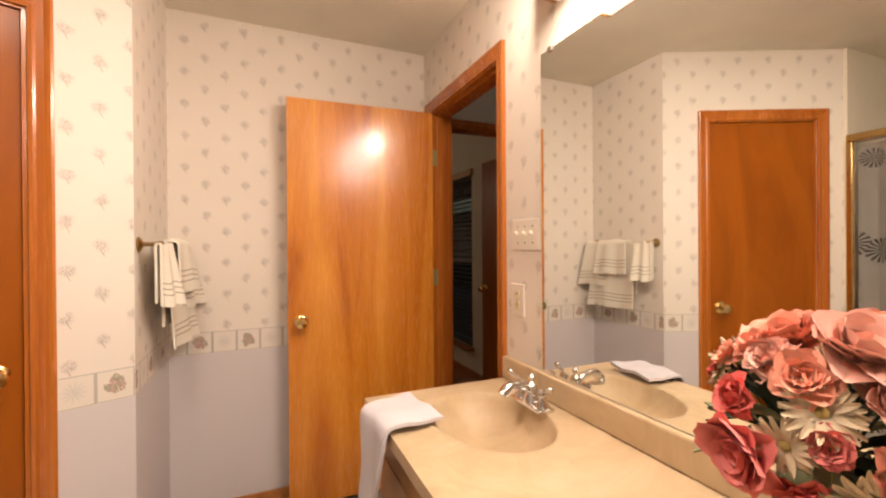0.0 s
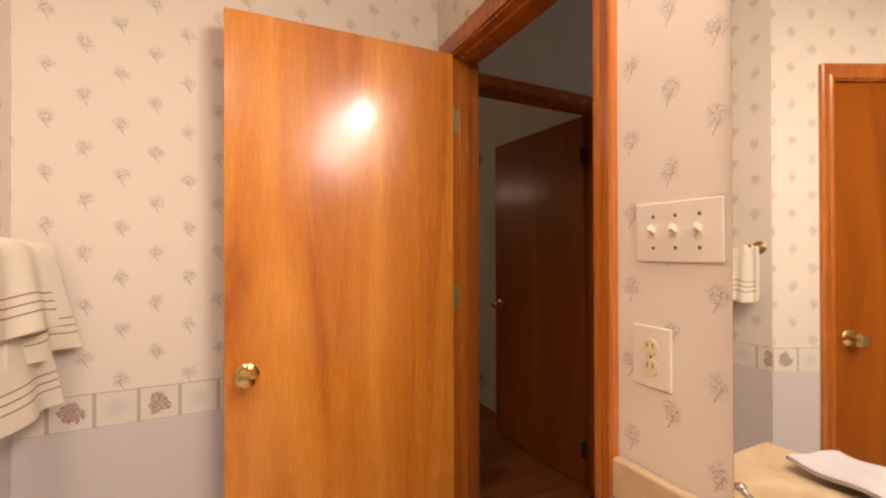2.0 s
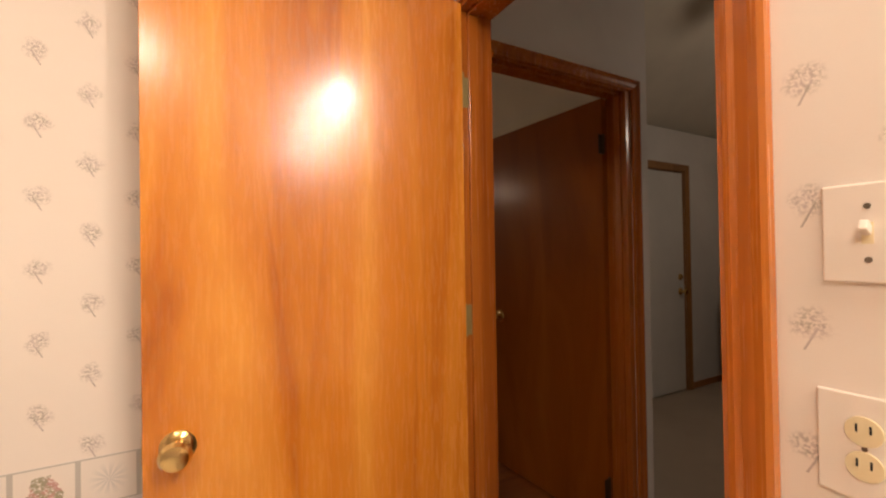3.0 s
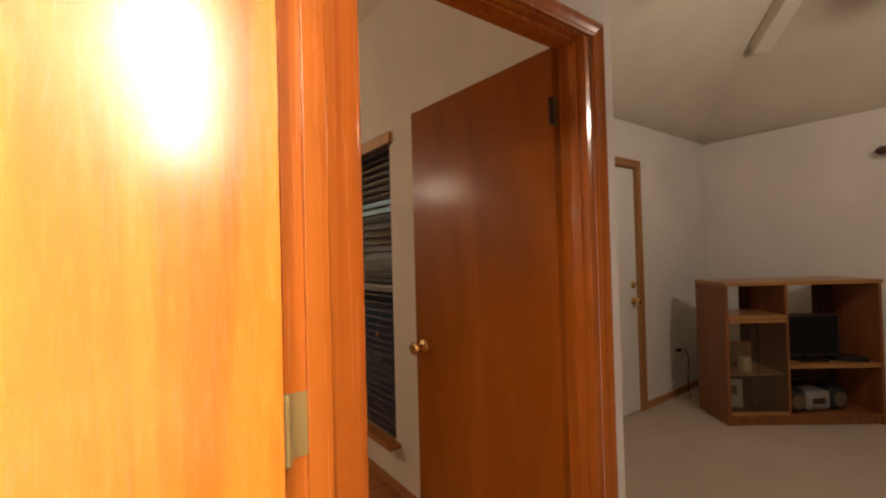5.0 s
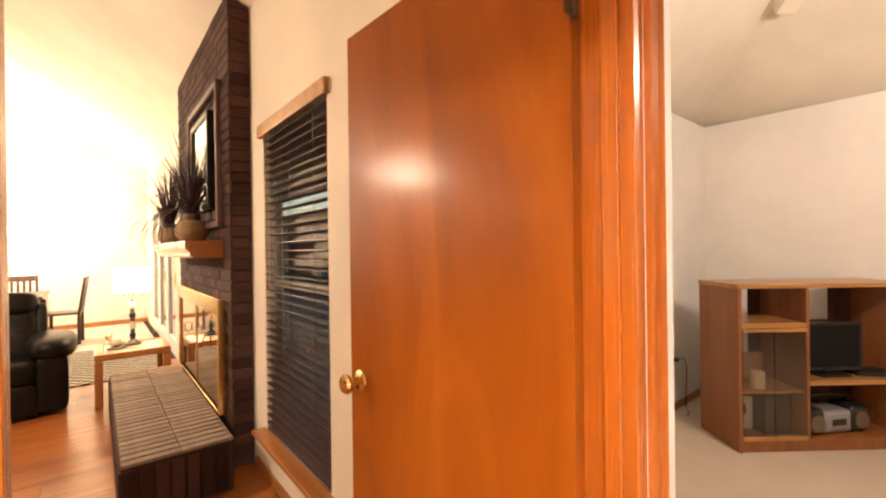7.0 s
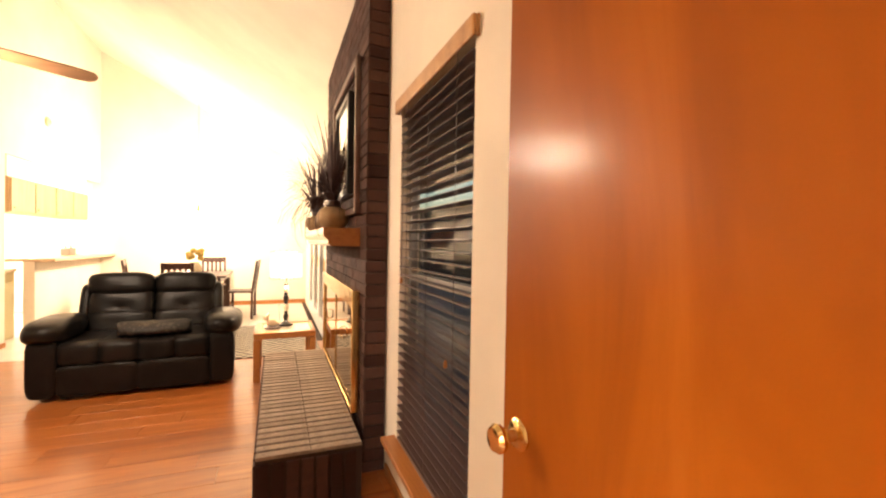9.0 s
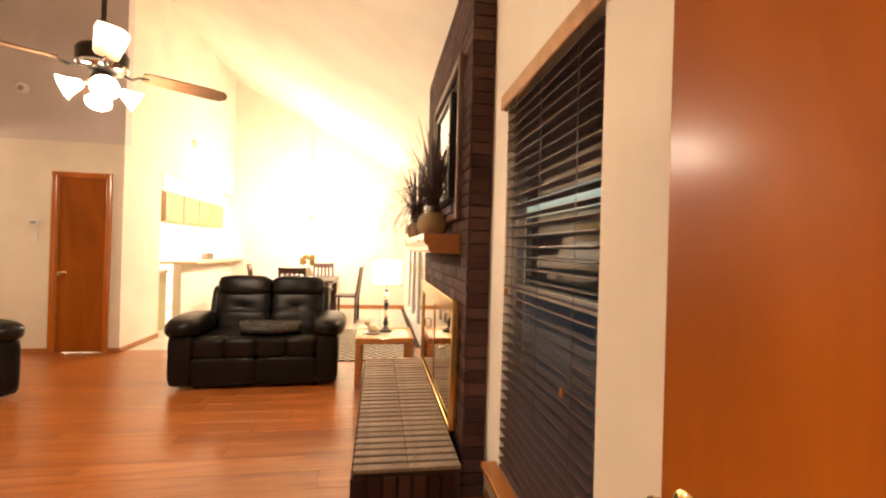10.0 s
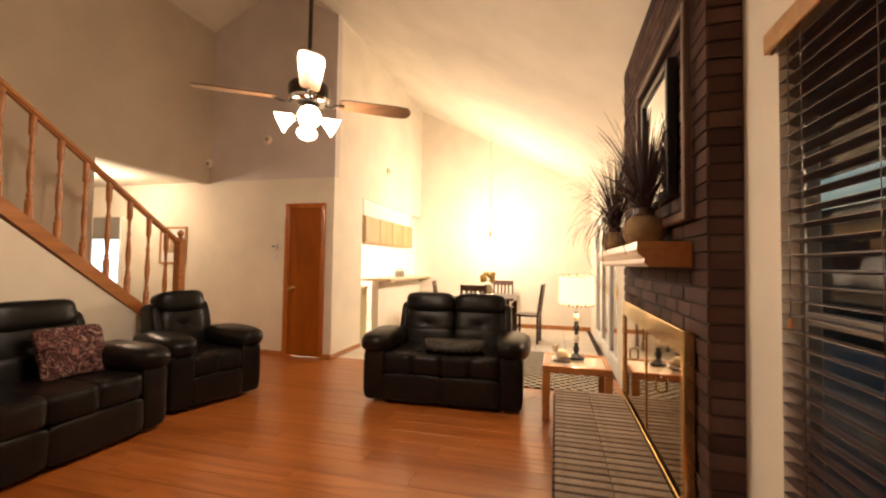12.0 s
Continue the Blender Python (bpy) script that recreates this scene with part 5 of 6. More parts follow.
cushion("throw_pillow", facing(-0.33, 6.67, 0.12, 1.0, 0.470) @ pose(0, 0, 0, -22), 0.40, 0.35, 0.13, swirl_fabric(), "mauve and brown swirl patterned throw pillow")
mg = mat("silver_black_fabric", (0.05, 0.045, 0.04), 0.6)
ng = Nodes(mg)
ng.colour(ng.ramp(ng.noise(ng.coords("Object"), 12.0, 3, 0.6, 2.0), (0.52, (0.008, 0.007, 0.007)), (0.62, (0.07, 0.06, 0.05))))
cushion("loveseat_pillow", facing(2.03, 8.30, 1.0, 0.04, 0.458), 0.54, 0.13, 0.34, mg, "black and silver throw pillow lying on the loveseat")


def end_table():
    t = thing("end_table", "square oak end table with an inset top", "table", pose(2.842, 8.085, 0))
    w, d, h = 0.555, 0.56, 0.46
    part("tabletop", box(0.07, w - 0.04, 0.07, d - 0.07, h - 0.025, h - 0.008, 0.002), mat("pale_glass_top", (0.55, 0.46, 0.34), 0.08, coat=0.6), t, "glossy inset tabletop")
    bm = bmesh.new()
    box(0, w, 0, 0.07, h - 0.06, h, 0.01, bm)
    box(0, w, d - 0.07, d, h - 0.06, h, 0.01, bm)
    box(0, 0.07, 0.07, d - 0.07, h - 0.06, h, 0.01, bm)
    box(w - 0.04, w, 0.07, d - 0.07, h - 0.06, h, 0.01, bm)
    part("frame", bm, M_OAK_RED, t)
    for x in (0.0, w - 0.06):
        for y in (0.0, d - 0.06):
            part("leg", box(x, x + 0.06, y, y + 0.06, 0.0, h - 0.061, 0.008), M_OAK_RED, t)


end_table()
mr = mat("trellis_rug", (0.5, 0.45, 0.38), 0.95, spec=0.1)
nr = Nodes(mr)
vr = nr.coords("Object")
wr1, wr2 = nr.add("TexWave", Scale=2.6, Distortion=2.0), nr.add("TexWave", Scale=2.6, Distortion=2.0)
wr2.bands_direction = "Y"
nr.put(vr, wr1.inputs["Vector"])
nr.put(vr, wr2.inputs["Vector"])
nr.colour(nr.mix(nr.math("GREATER_THAN", nr.math("ABSOLUTE", nr.math("SUBTRACT", wr1.outputs["Fac"], wr2.outputs["Fac"])), 0.30), (0.52, 0.46, 0.37), (0.045, 0.034, 0.028)))
nr.bump(nr.noise(vr, 220.0), 0.6, 0.004)
tagged(part("area_rug", box(2.3, 3.55, 9.0, 10.9, 0.001, 0.012, 0.004), mr), "grey and cream patterned area rug", "rug")


def table_lamp():
    t = thing("table_lamp", "black and white turned lamp with lit drum shade", "lamp", pose(3.13, 8.44, 0.4605))
    part("base", lathe([(0.07, 0), (0.072, 0.012), (0.05, 0.02), (0.03, 0.035), (0.018, 0.05)], 24), M_BLACK, t, "", True)
    col = mat("white_ceramic", (0.75, 0.68, 0.55), 0.25)
    for k in range(4):
        z = 0.05 + k * 0.095
        part("column_bead", lathe([(0.014, z), (0.022, z + 0.01), (0.028, z + 0.035), (0.022, z + 0.06), (0.014, z + 0.07)], 20), M_BLACK if k % 2 == 0 else col, t, "", True)
        part("collar", lathe([(0.015, z + 0.0705), (0.020, z + 0.078), (0.020, z + 0.088), (0.014, z + 0.0945)], 18), M_BLACK, t, "", True)
    sm = mat("lit_linen_shade", (0.85, 0.72, 0.52), 0.9)
    b = sm.node_tree.nodes["Principled BSDF"]
    b.inputs["Emission Color"].default_value, b.inputs["Emission Strength"].default_value = (1.0, 0.72, 0.42, 1), 0.8
    bm = lathe([(0.155, 0.475), (0.150, 0.745), (0.148, 0.745), (0.153, 0.475)], 36)
    for f in [f for f in bm.faces if len(f.verts) > 4]:
        bm.faces.remove(f)
    bmesh.ops.recalc_face_normals(bm, faces=bm.faces)
    sh = part("shade", bm, sm, t, "glowing cream drum shade", True)
    for z, r in ((0.475, 0.1562), (0.737, 0.1512)):
        bm = bmesh.new()
        for k in range(28):
            a = 2 * math.pi * k / 28
            box(-0.010, 0.010, -0.0012, 0.0012, z, z + (0.014 if k % 2 else 0.022), 0.0, bm, Matrix.Rotation(a, 4, "Z") @ Matrix.Translation((0, -r, 0)))
        part("trim_band", bm, M_OLDBRASS, sh)
    part("harp", lathe([(0.004, 0.43), (0.004, 0.75), (0.01, 0.755), (0.004, 0.77)], 10), M_OLDBRASS, t)


table_lamp()


def figurine():
    t = thing("figurine", "cream ceramic animal ornament on a dark base", "ornament", pose(3.0, 8.32, 0.4605, rz=20))
    part("base", lathe([(0.075, 0), (0.078, 0.008), (0.06, 0.016)], 20), M_DARKWOOD, t, "", True)
    bm = soft(-0.055, 0.05, -0.035, 0.035, 0.017, 0.10, 2.3, 5, 0.004)
    soft(-0.085, -0.03, -0.028, 0.028, 0.075, 0.14, 2.3, 5, 0.004, 2, bm=bm)
    soft(-0.05, -0.03, -0.03, -0.01, 0.13, 0.16, 2.2, 3, 0.001, 4, bm=bm)
    soft(0.02, 0.08, -0.02, 0.02, 0.02, 0.06, 2.2, 4, 0.003, 5, bm=bm)
    part("body", bm, mat("cream_ceramic", (0.72, 0.62, 0.45), 0.4), t, "", True)


figurine()

# ---- fireplace ----
FX, FY0, FY1 = 3.50, 6.235, 8.25
OPEN = (6.37, 8.0, 0.297, 1.035)
structure("chimney_breast", wall_y(FX + 0.012, 3.629, FY0 + 0.012, FY1 - 0.012, 0, 2.99, [(6.46, 7.94, 0.30, 0.985)]), M_MORTAR, "dark mortar core of the brick chimney breast", "chimney")
structure("firebox", box(3.575, 3.628, 6.47, 7.93, 0.301, 0.983), M_BLACK, "black back of the firebox", "fireplace")
structure("hearth", box(2.945, 3.45, 6.0, 8.06, 0, 0.278), M_MORTAR, "mortar core of the raised brick hearth", "hearth")

fs = thing("fireplace_screen", "polished brass framed glass fireplace doors", "fireplace doors", pose(3.497, 0, 0))
y0, y1, z0, z1 = OPEN
for name, a in (("frame_side", (y0, y0 + 0.05, z0, z1)), ("frame_side", (y1 - 0.05, y1, z0, z1)), ("frame_top", (y0 + 0.05, y1 - 0.05, z1 - 0.11, z1)), ("frame_bottom", (y0 + 0.05, y1 - 0.05, z0, z0 + 0.02))):
    part(name, box(-0.045, 0.0, *a, 0.004), M_BRASS, fs, "polished brass frame")
mid = (y0 + y1) / 2
mirror_glass = mat("bronze_mirror_glass", (0.42, 0.33, 0.22), 0.04, 1.0)
for a, b in ((y0 + 0.055, mid - 0.006), (mid + 0.006, y1 - 0.055)):
    d = part("glass_door", box(-0.030, -0.022, a, b, z0 + 0.04, z1 - 0.115, 0.001), mirror_glass, fs, "reflective bronze glass door")
    for e in (a, b - 0.012):
        part("edge_strip", box(-0.036, -0.0305, e, e + 0.012, z0 + 0.04, z1 - 0.115, 0.001), M_BRASS, d)
    part("handle", tube([(-0.031, (a + b) / 2, 0.66), (-0.055, (a + b) / 2, 0.67), (-0.055, (a + b) / 2, 0.73), (-0.031, (a + b) / 2, 0.74)], 0.005, 8), M_BRASS, d, "", True)

mt = thing("mantel_shelf", "thick red oak mantel shelf on the chimney", "mantel")
bm = prism([(FX - 0.001, 1.298), (3.333, 1.298), (3.313, 1.313), (3.313, 1.333), (3.290, 1.353), (3.284, 1.373), (3.284, 1.408), (FX - 0.001, 1.408)], "y", 6.41, 8.13)
part("beam", bm, M_OAK_RED, mt)


M_BROWNWOOD = wood("brown_frame_wood", (0.06, 0.025, 0.015), (0.10, 0.045, 0.03), (0.14, 0.07, 0.05), rough=0.5)


def wall_picture():
    t = thing("framed_mirror", "dark wood framed mirror hung on the chimney", "mirror", pose(3.4905, 6.90, 1.965))
    w, h = 0.53, 0.47
    for name, a in (("outer_frame", (-w, -w + 0.04, -h, h)), ("outer_frame", (w - 0.04, w, -h, h)), ("outer_frame", (-w + 0.04, w - 0.04, h - 0.04, h)), ("outer_frame", (-w + 0.04, w - 0.04, -h, -h + 0.04))):
        part(name, box(-0.035, -0.002, *a, 0.008), M_BROWNWOOD, t)
    for a in ((-0.31, -0.27, -0.33, 0.33), (0.27, 0.31, -0.33, 0.33), (-0.27, 0.27, 0.29, 0.33), (-0.27, 0.27, -0.33, -0.29)):
        part("inner_frame", box(-0.045, -0.002, *a, 0.006), M_BLACK, t)
    part("glass", box(-0.03, -0.025, -0.27, 0.27, -0.29, 0.29), M_MIRROR, t)


wall_picture()


def grass_vase(x, y, r, seed, tall):
    t = thing("grass_vase", "round tan basket vase with dark dried grass", "vase", pose(x, y, 1.4085), "mantel vases")
    m = mat("tan_wicker", (0.33, 0.21, 0.10), 0.8)
    n = Nodes(m)
    w = n.add("TexWave", Scale=28.0, Distortion=1.5)
    w.bands_direction = "Z"
    n.put(n.coords("Object"), w.inputs["Vector"])
    n.colour(n.mix(w.outputs["Fac"], (0.22, 0.13, 0.06), (0.42, 0.28, 0.14)))
    n.bump(w.outputs["Fac"], 0.5, 0.003)
    k = r / 0.1
    part("pot", lathe([(0.045 * k, 0), (0.075 * k, 0.012 * k), (0.098 * k, 0.05 * k), (0.10 * k, 0.075 * k), (0.085 * k, 0.115 * k), (0.055 * k, 0.138 * k), (0.045 * k, 0.14 * k), (0.04 * k, 0.12 * k)], 30), m, t, "tan woven pot", True)
    part("band", lathe([(0.046 * k, 0.1385 * k), (0.050 * k, 0.15 * k), (0.048 * k, 0.175 * k), (0.036 * k, 0.18 * k)], 20), M_DARKWOOD, t, "dark wrapped stems")
    g = mat("dried_plum_grass", (0.045, 0.022, 0.022), 0.7)
    rnd = random.Random(seed)
    for c in range(6):
        bm = bmesh.new()
        for b in range(44):
            az = rnd.uniform(0, 6.283)
            lean = abs(rnd.gauss(0.15, 0.85))
            ln = tall * rnd.uniform(0.55, 1.0)
            side = Vector((-math.sin(az), math.cos(az), 0))
            out = Vector((math.cos(az), math.sin(az), 0))
            if out.x > 0.15:
                lean *= 0.35
            p, w0 = Vector((out.x * 0.02, out.y * 0.02, 0.16 * k)), rnd.uniform(0.0025, 0.005)
            prev = None
            ang = lean * 0.5
            for s in range(8):
                ww = w0 * (1 - (s / 7) ** 2 * 0.9)
                cur = (bm.verts.new(p - side * ww), bm.verts.new(p + side * ww))
                if prev:
                    bm.faces.new((prev[0], prev[1], cur[1], cur[0]))
                prev = cur
                ang += lean * 0.26
                p = p + (out * math.sin(ang) + Vector((0, 0, math.cos(ang)))) * ln / 7
                if s == 5 and rnd.random() < 0.4:
                    w0 *= 2.2
        part("grass_tuft", bm, g, t)


grass_vase(3.385, 6.80, 0.108, 4, 0.60)
grass_vase(3.365, 7.72, 0.098, 9, 0.62)


# ---- ceiling fan ----
def ceiling_fan():
    t = thing("ceiling_fan", "bronze ceiling fan with four lit glass shades", "ceiling fan", pose(1.435, 6.73, 2.34))
    bronze = mat("dark_bronze", (0.05, 0.038, 0.028), 0.35, 0.7)
    top = ceil_z(1.435) - 2.34
    part("rod", lathe([(0.013, 0.10), (0.013, top - 0.06)], 12), bronze, t)
    part("canopy", lathe([(0.02, top - 0.10), (0.065, top - 0.05), (0.075, top + 0.03)], 20), bronze, t, "", True)
    part("motor", lathe([(0.04, -0.06), (0.09, -0.045), (0.122, -0.02), (0.126, 0.05), (0.11, 0.075), (0.05, 0.095), (0.02, 0.12)], 32), bronze, t, "dark bronze motor housing", True)
    part("vent_ring", lathe([(0.10, -0.052), (0.118, -0.04), (0.124, -0.021), (0.1, -0.03)], 32), M_CHROME, t, "bright pierced ring", True)
    part("switch_cup", lathe([(0.02, -0.175), (0.05, -0.16), (0.056, -0.10), (0.045, -0.062)], 24), bronze, t, "", True)
    bw = wood("walnut_blade", (0.06, 0.027, 0.011), (0.095, 0.046, 0.02), (0.14, 0.072, 0.033), along=0, rough=0.35)
    for k in range(4):
        a = Matrix.Rotation(radians(34 + 90 * k), 4, "Z")
        part("blade_iron", tube([tuple(a @ Vector(p)) for p in ((0.09, 0, -0.045), (0.14, 0.01, -0.058), (0.17, -0.012, -0.045), (0.22, 0, -0.034))], 0.008, 8), bronze, t, "", True)
        bm = prism([(0.19, -0.045), (0.23, -0.058), (0.55, -0.068), (0.63, -0.060), (0.655, -0.03), (0.66, 0.0), (0.655, 0.03), (0.63, 0.060), (0.55, 0.068), (0.23, 0.058), (0.19, 0.045)], "z", -0.004, 0.004)
        bm.transform(a @ Matrix.Translation((0, 0, -0.03)) @ Matrix.Rotation(radians(-12), 4, "X"))
        part("blade", bm, bw, t, "walnut veneer fan blade")
    gl = mat("lit_frosted_glass", (0.95, 0.85, 0.7), 0.4)
    b = gl.node_tree.nodes["Principled BSDF"]
    b.inputs["Emission Color"].default_value, b.inputs["Emission Strength"].default_value = (1.0, 0.84, 0.60, 1), 5.0
    for k in range(4):
        a = Matrix.Rotation(radians(35 + 90 * k), 4, "Z")
        part("lamp_arm", tube([tuple(a @ Vector(p)) for p in ((0.03, 0, -0.14), (0.07, 0, -0.135), (0.09, 0, -0.15))], 0.009, 8), M_BRASS, t, "", True)
        bm = lathe([(0.022, 0), (0.03, 0.02), (0.042, 0.05), (0.060, 0.085), (0.066, 0.092), (0.062, 0.092), (0.055, 0.08)], 20)
        bm.transform(a @ Matrix.Translation((0.088, 0, -0.145)) @ Matrix.Rotation(radians(118), 4, "Y"))
        part("glass_shade", bm, gl, t, "lit tulip glass shade", True)
    part("pull_chain", lathe([(0.002, -0.30), (0.002, -0.17)], 6), M_BRASS, t)
    for k in range(4):
        a = radians(35 + 90 * k)
        lamp("fan_bulb", "POINT", (1.435 + 0.20 * math.cos(a), 6.73 + 0.20 * math.sin(a), 2.10), 12, WARM, 0.04)


ceiling_fan()


# ---- stairs ----
def stairs():
    y_foot = 8.55
    t = tagged(new("staircase"), "carpeted straight staircase with oak balustrade", "stairs", kind="structure")
    rise, run = 0.183, 0.236
    for k in range(15):
        y = y_foot - k * run
        part("step", box(-1.99, -1.16, y - run - 0.02, y, max(0.0, k * rise - 0.15), (k + 1) * rise, 0.006), M_CARPET, t)
    def line(y):
        return 0.927 + 0.78 * (7.595 - y)
    bm = prism([(4.7, line(4.7) - 0.10), (8.2, line(8.2) - 0.10), (8.2, line(8.2) + 0.03), (4.7, line(4.7) + 0.03)], "x", -1.17, -1.03)
    part("stringer", bm, M_OAK_RED, t, "oak stringer cap")
    def rail(y):
        return 1.49 + 0.70 * (8.17 - y)
    bm = prism([(4.9, rail(4.9) - 0.03), (8.17, rail(8.17) - 0.03), (8.17, rail(8.17) + 0.03), (4.9, rail(4.9) + 0.03)], "x", -1.135, -1.068)
    bmesh.ops.bevel(bm, geom=[e for e in bm.edges if e.calc_length() > 1], offset=0.014, segments=3, affect="EDGES")
    part("handrail", bm, M_OAK_RED, t, "rounded oak handrail")
    nw = part("newel_post", box(-1.145, -1.06, 8.155, 8.24, 0.0, 1.52, 0.006), M_OAK_RED, t, "square oak newel post")
    part("finial", lathe([(0.03, 1.521), (0.044, 1.53), (0.02, 1.545), (0.018, 1.555), (0.036, 1.58), (0.034, 1.60), (0.01, 1.625)], 20, Matrix.Translation((-1.1025, 8.1975, 0))), M_OAK_RED, nw, "turned finial", True)
    y = 8.02
    while y > 5.0:
        z0, z1 = line(y) + 0.02, rail(y) - 0.025
        h = z1 - z0
        prof = [(0.021, 0.0), (0.021, 0.20 * h), (0.012, 0.22 * h), (0.017, 0.25 * h), (0.010, 0.28 * h), (0.017, 0.38 * h), (0.019, 0.45 * h), (0.011, 0.62 * h), (0.016, 0.66 * h), (0.010, 0.69 * h), (0.012, 0.80 * h), (0.019, 0.82 * h), (0.019, h)]
        part("baluster", lathe([(r * 1.3, z) for r, z in prof], 12, Matrix.Translation((-1.10, y, z0))), M_OAK_RED, t, "turned oak baluster", True)
        y -= 0.205


stairs()

# ---- hall, kitchen and dining ----
def framed_print(name, m, w, h, label):
    t = thing(name, label, "picture", m)
    part("border", wall_x(-w / 2, w / 2, -0.02, -0.001, -h / 2, h / 2, [(-w / 2 + 0.03, w / 2 - 0.03, -h / 2 + 0.03, h / 2 - 0.03)]), M_OAK_UP, t)
    part("mat_board", box(-w / 2 + 0.03, w / 2 - 0.03, -0.008, -0.002, -h / 2 + 0.03, h / 2 - 0.03), M_WHITE, t)
    part("print", box(-w / 4, w / 4, -0.010, -0.0085, -h / 5, h / 5), mat("tan_print", (0.35, 0.26, 0.17), 0.7), t)


framed_print("hall_picture", pose(-2.63, 9.509, 1.51), 0.5, 0.56, "tan framed print on the hall wall")
hd = tagged(new("window_hall"), "bright hall window with white frame", "window", kind="structure")
hd.matrix_world = pose(-3.95, 9.505, 1.15)
mw = mat("daylit_pane", (0.7, 0.85, 1.0), 0.5)
mw.node_tree.nodes["Principled BSDF"].inputs["Emission Color"].default_value = (0.75, 0.90, 1.0, 1)
mw.node_tree.nodes["Principled BSDF"].inputs["Emission Strength"].default_value = 1.1
part("pane", box(-0.28, 0.28, -0.012, -0.004, -0.55, 0.45), mw, hd, "pane bright with daylight")
for a in ((-0.33, -0.28, -0.6, 0.8), (0.28, 0.33, -0.6, 0.8), (-0.28, 0.28, 0.45, 0.8), (-0.28, 0.28, -0.6, -0.55)):
    part("window_frame", box(a[0], a[1], -0.03, -0.001, a[2], a[3], 0.004), M_STEEL if a[3] == 0.8 and a[0] < -0.2 and a[1] > 0.2 else M_WHITE, hd)

th = thing("thermostat", "white thermostat beside the closet door", "thermostat", pose(-0.86, 9.509, 1.50))
part("case", box(-0.055, 0.055, -0.028, -0.001, -0.04, 0.04, 0.006), M_WHITE, th)
part("dial", box(-0.03, 0.03, -0.030, -0.0282, -0.012, 0.016, 0.0005), M_STEEL, th)
ls = thing("closet_switch", "white switch plate under the thermostat", "light switch", pose(-0.86, 9.509, 1.34))
part("plate", box(-0.035, 0.035, -0.006, -0.001, -0.057, 0.057, 0.002), M_WHITE, ls)
part("toggle", box(-0.004, 0.004, -0.016, -0.0062, -0.002, 0.012, 0.001), M_WHITE, ls)
for name, m_, label in (("smoke_alarm", Matrix.Translation((0.052, 11.36, 2.92)) @ Matrix.Rotation(math.pi / 2, 4, "Y"), "small tan alarm box on the kitchen wall"), ("alarm_sensor", Matrix.Translation((-1.02, 9.508, 3.02)) @ Matrix.Rotation(math.pi / 2, 4, "X"), "small grey alarm disc on the upper wall"), ("door_chime", Matrix.Translation((-1.96, 9.44, 2.70)) @ Matrix.Rotation(math.pi / 2, 4, "X"), "small white sensor in the upper corner")):
    ob = thing(name, label, "alarm", m_)
    part("case", lathe([(0.065, 0), (0.066, 0.02), (0.05, 0.032), (0.01, 0.034)], 24), M_IVORY if name == "smoke_alarm" else M_PLASTIC, ob, "", True)
    part("grille", lathe([(0.03, 0.0335), (0.03, 0.036), (0.004, 0.0365)], 16), M_STEEL, ob)

kc = thing("upper_cabinet", "honey oak wall cabinet over the bar", "cabinet", pose(-0.30, 10.46, 1.61))
part("body", box(0, 0.35, 0, 2.26, 0, 0.43, 0.003), M_PALE_OAK, kc)
for i in range(4):
    d = part("cabinet_door", box(0.3505, 0.368, 0.02 + i * 0.56, 0.555 + i * 0.56, 0.015, 0.415, 0.004), M_PALE_OAK, kc)
    part("knob", lathe([(0.005, 0), (0.012, 0.012), (0.004, 0.02)], 12, Matrix.Translation((0.3685, 0.06 + i * 0.56, 0.06)) @ Matrix.Rotation(math.pi / 2, 4, "Y")), M_OLDBRASS, d)
part("soffit_filler", box(0.02, 0.33, 0.0, 2.26, 0.4305, 0.688), M_WHITE, kc)
structure("wall_bar", box(-0.07, 0.05, 11.05, 13.3, 0, 0.985), M_WALL, "cream half wall under the breakfast bar", "wall")
bt = tagged(part("bar_top", box(-0.30, 0.28, 11.02, 13.29, 0.986, 1.025, 0.008), M_MARBLE), "tan breakfast bar top on the half wall", "countertop")
fg = thing("base_cabinet", "olive tan kitchen base cabinet end", "cabinet", pose(-0.75, 10.44, 0))
part("body", box(0, 0.62, 0, 0.55, 0.001, 0.86, 0.004), paint("olive_laminate", (0.42, 0.36, 0.19), 0.05, 90, 0.5), fg)
part("worktop", box(-0.01, 0.64, -0.01, 0.56, 0.861, 0.90, 0.005), M_MARBLE, fg)
kb = thing("kitchen_radio", "small grey appliance on the bar top", "appliance", pose(-0.05, 12.3, 1.026))
part("body", box(-0.06, 0.06, -0.13, 0.13, 0, 0.12, 0.015), M_STEEL, kb)
part("top_handle", tube([(0, -0.1, 0.12), (0, -0.08, 0.16), (0, 0.08, 0.16), (0, 0.1, 0.12)], 0.008, 8), M_BLACK, kb, "", True)


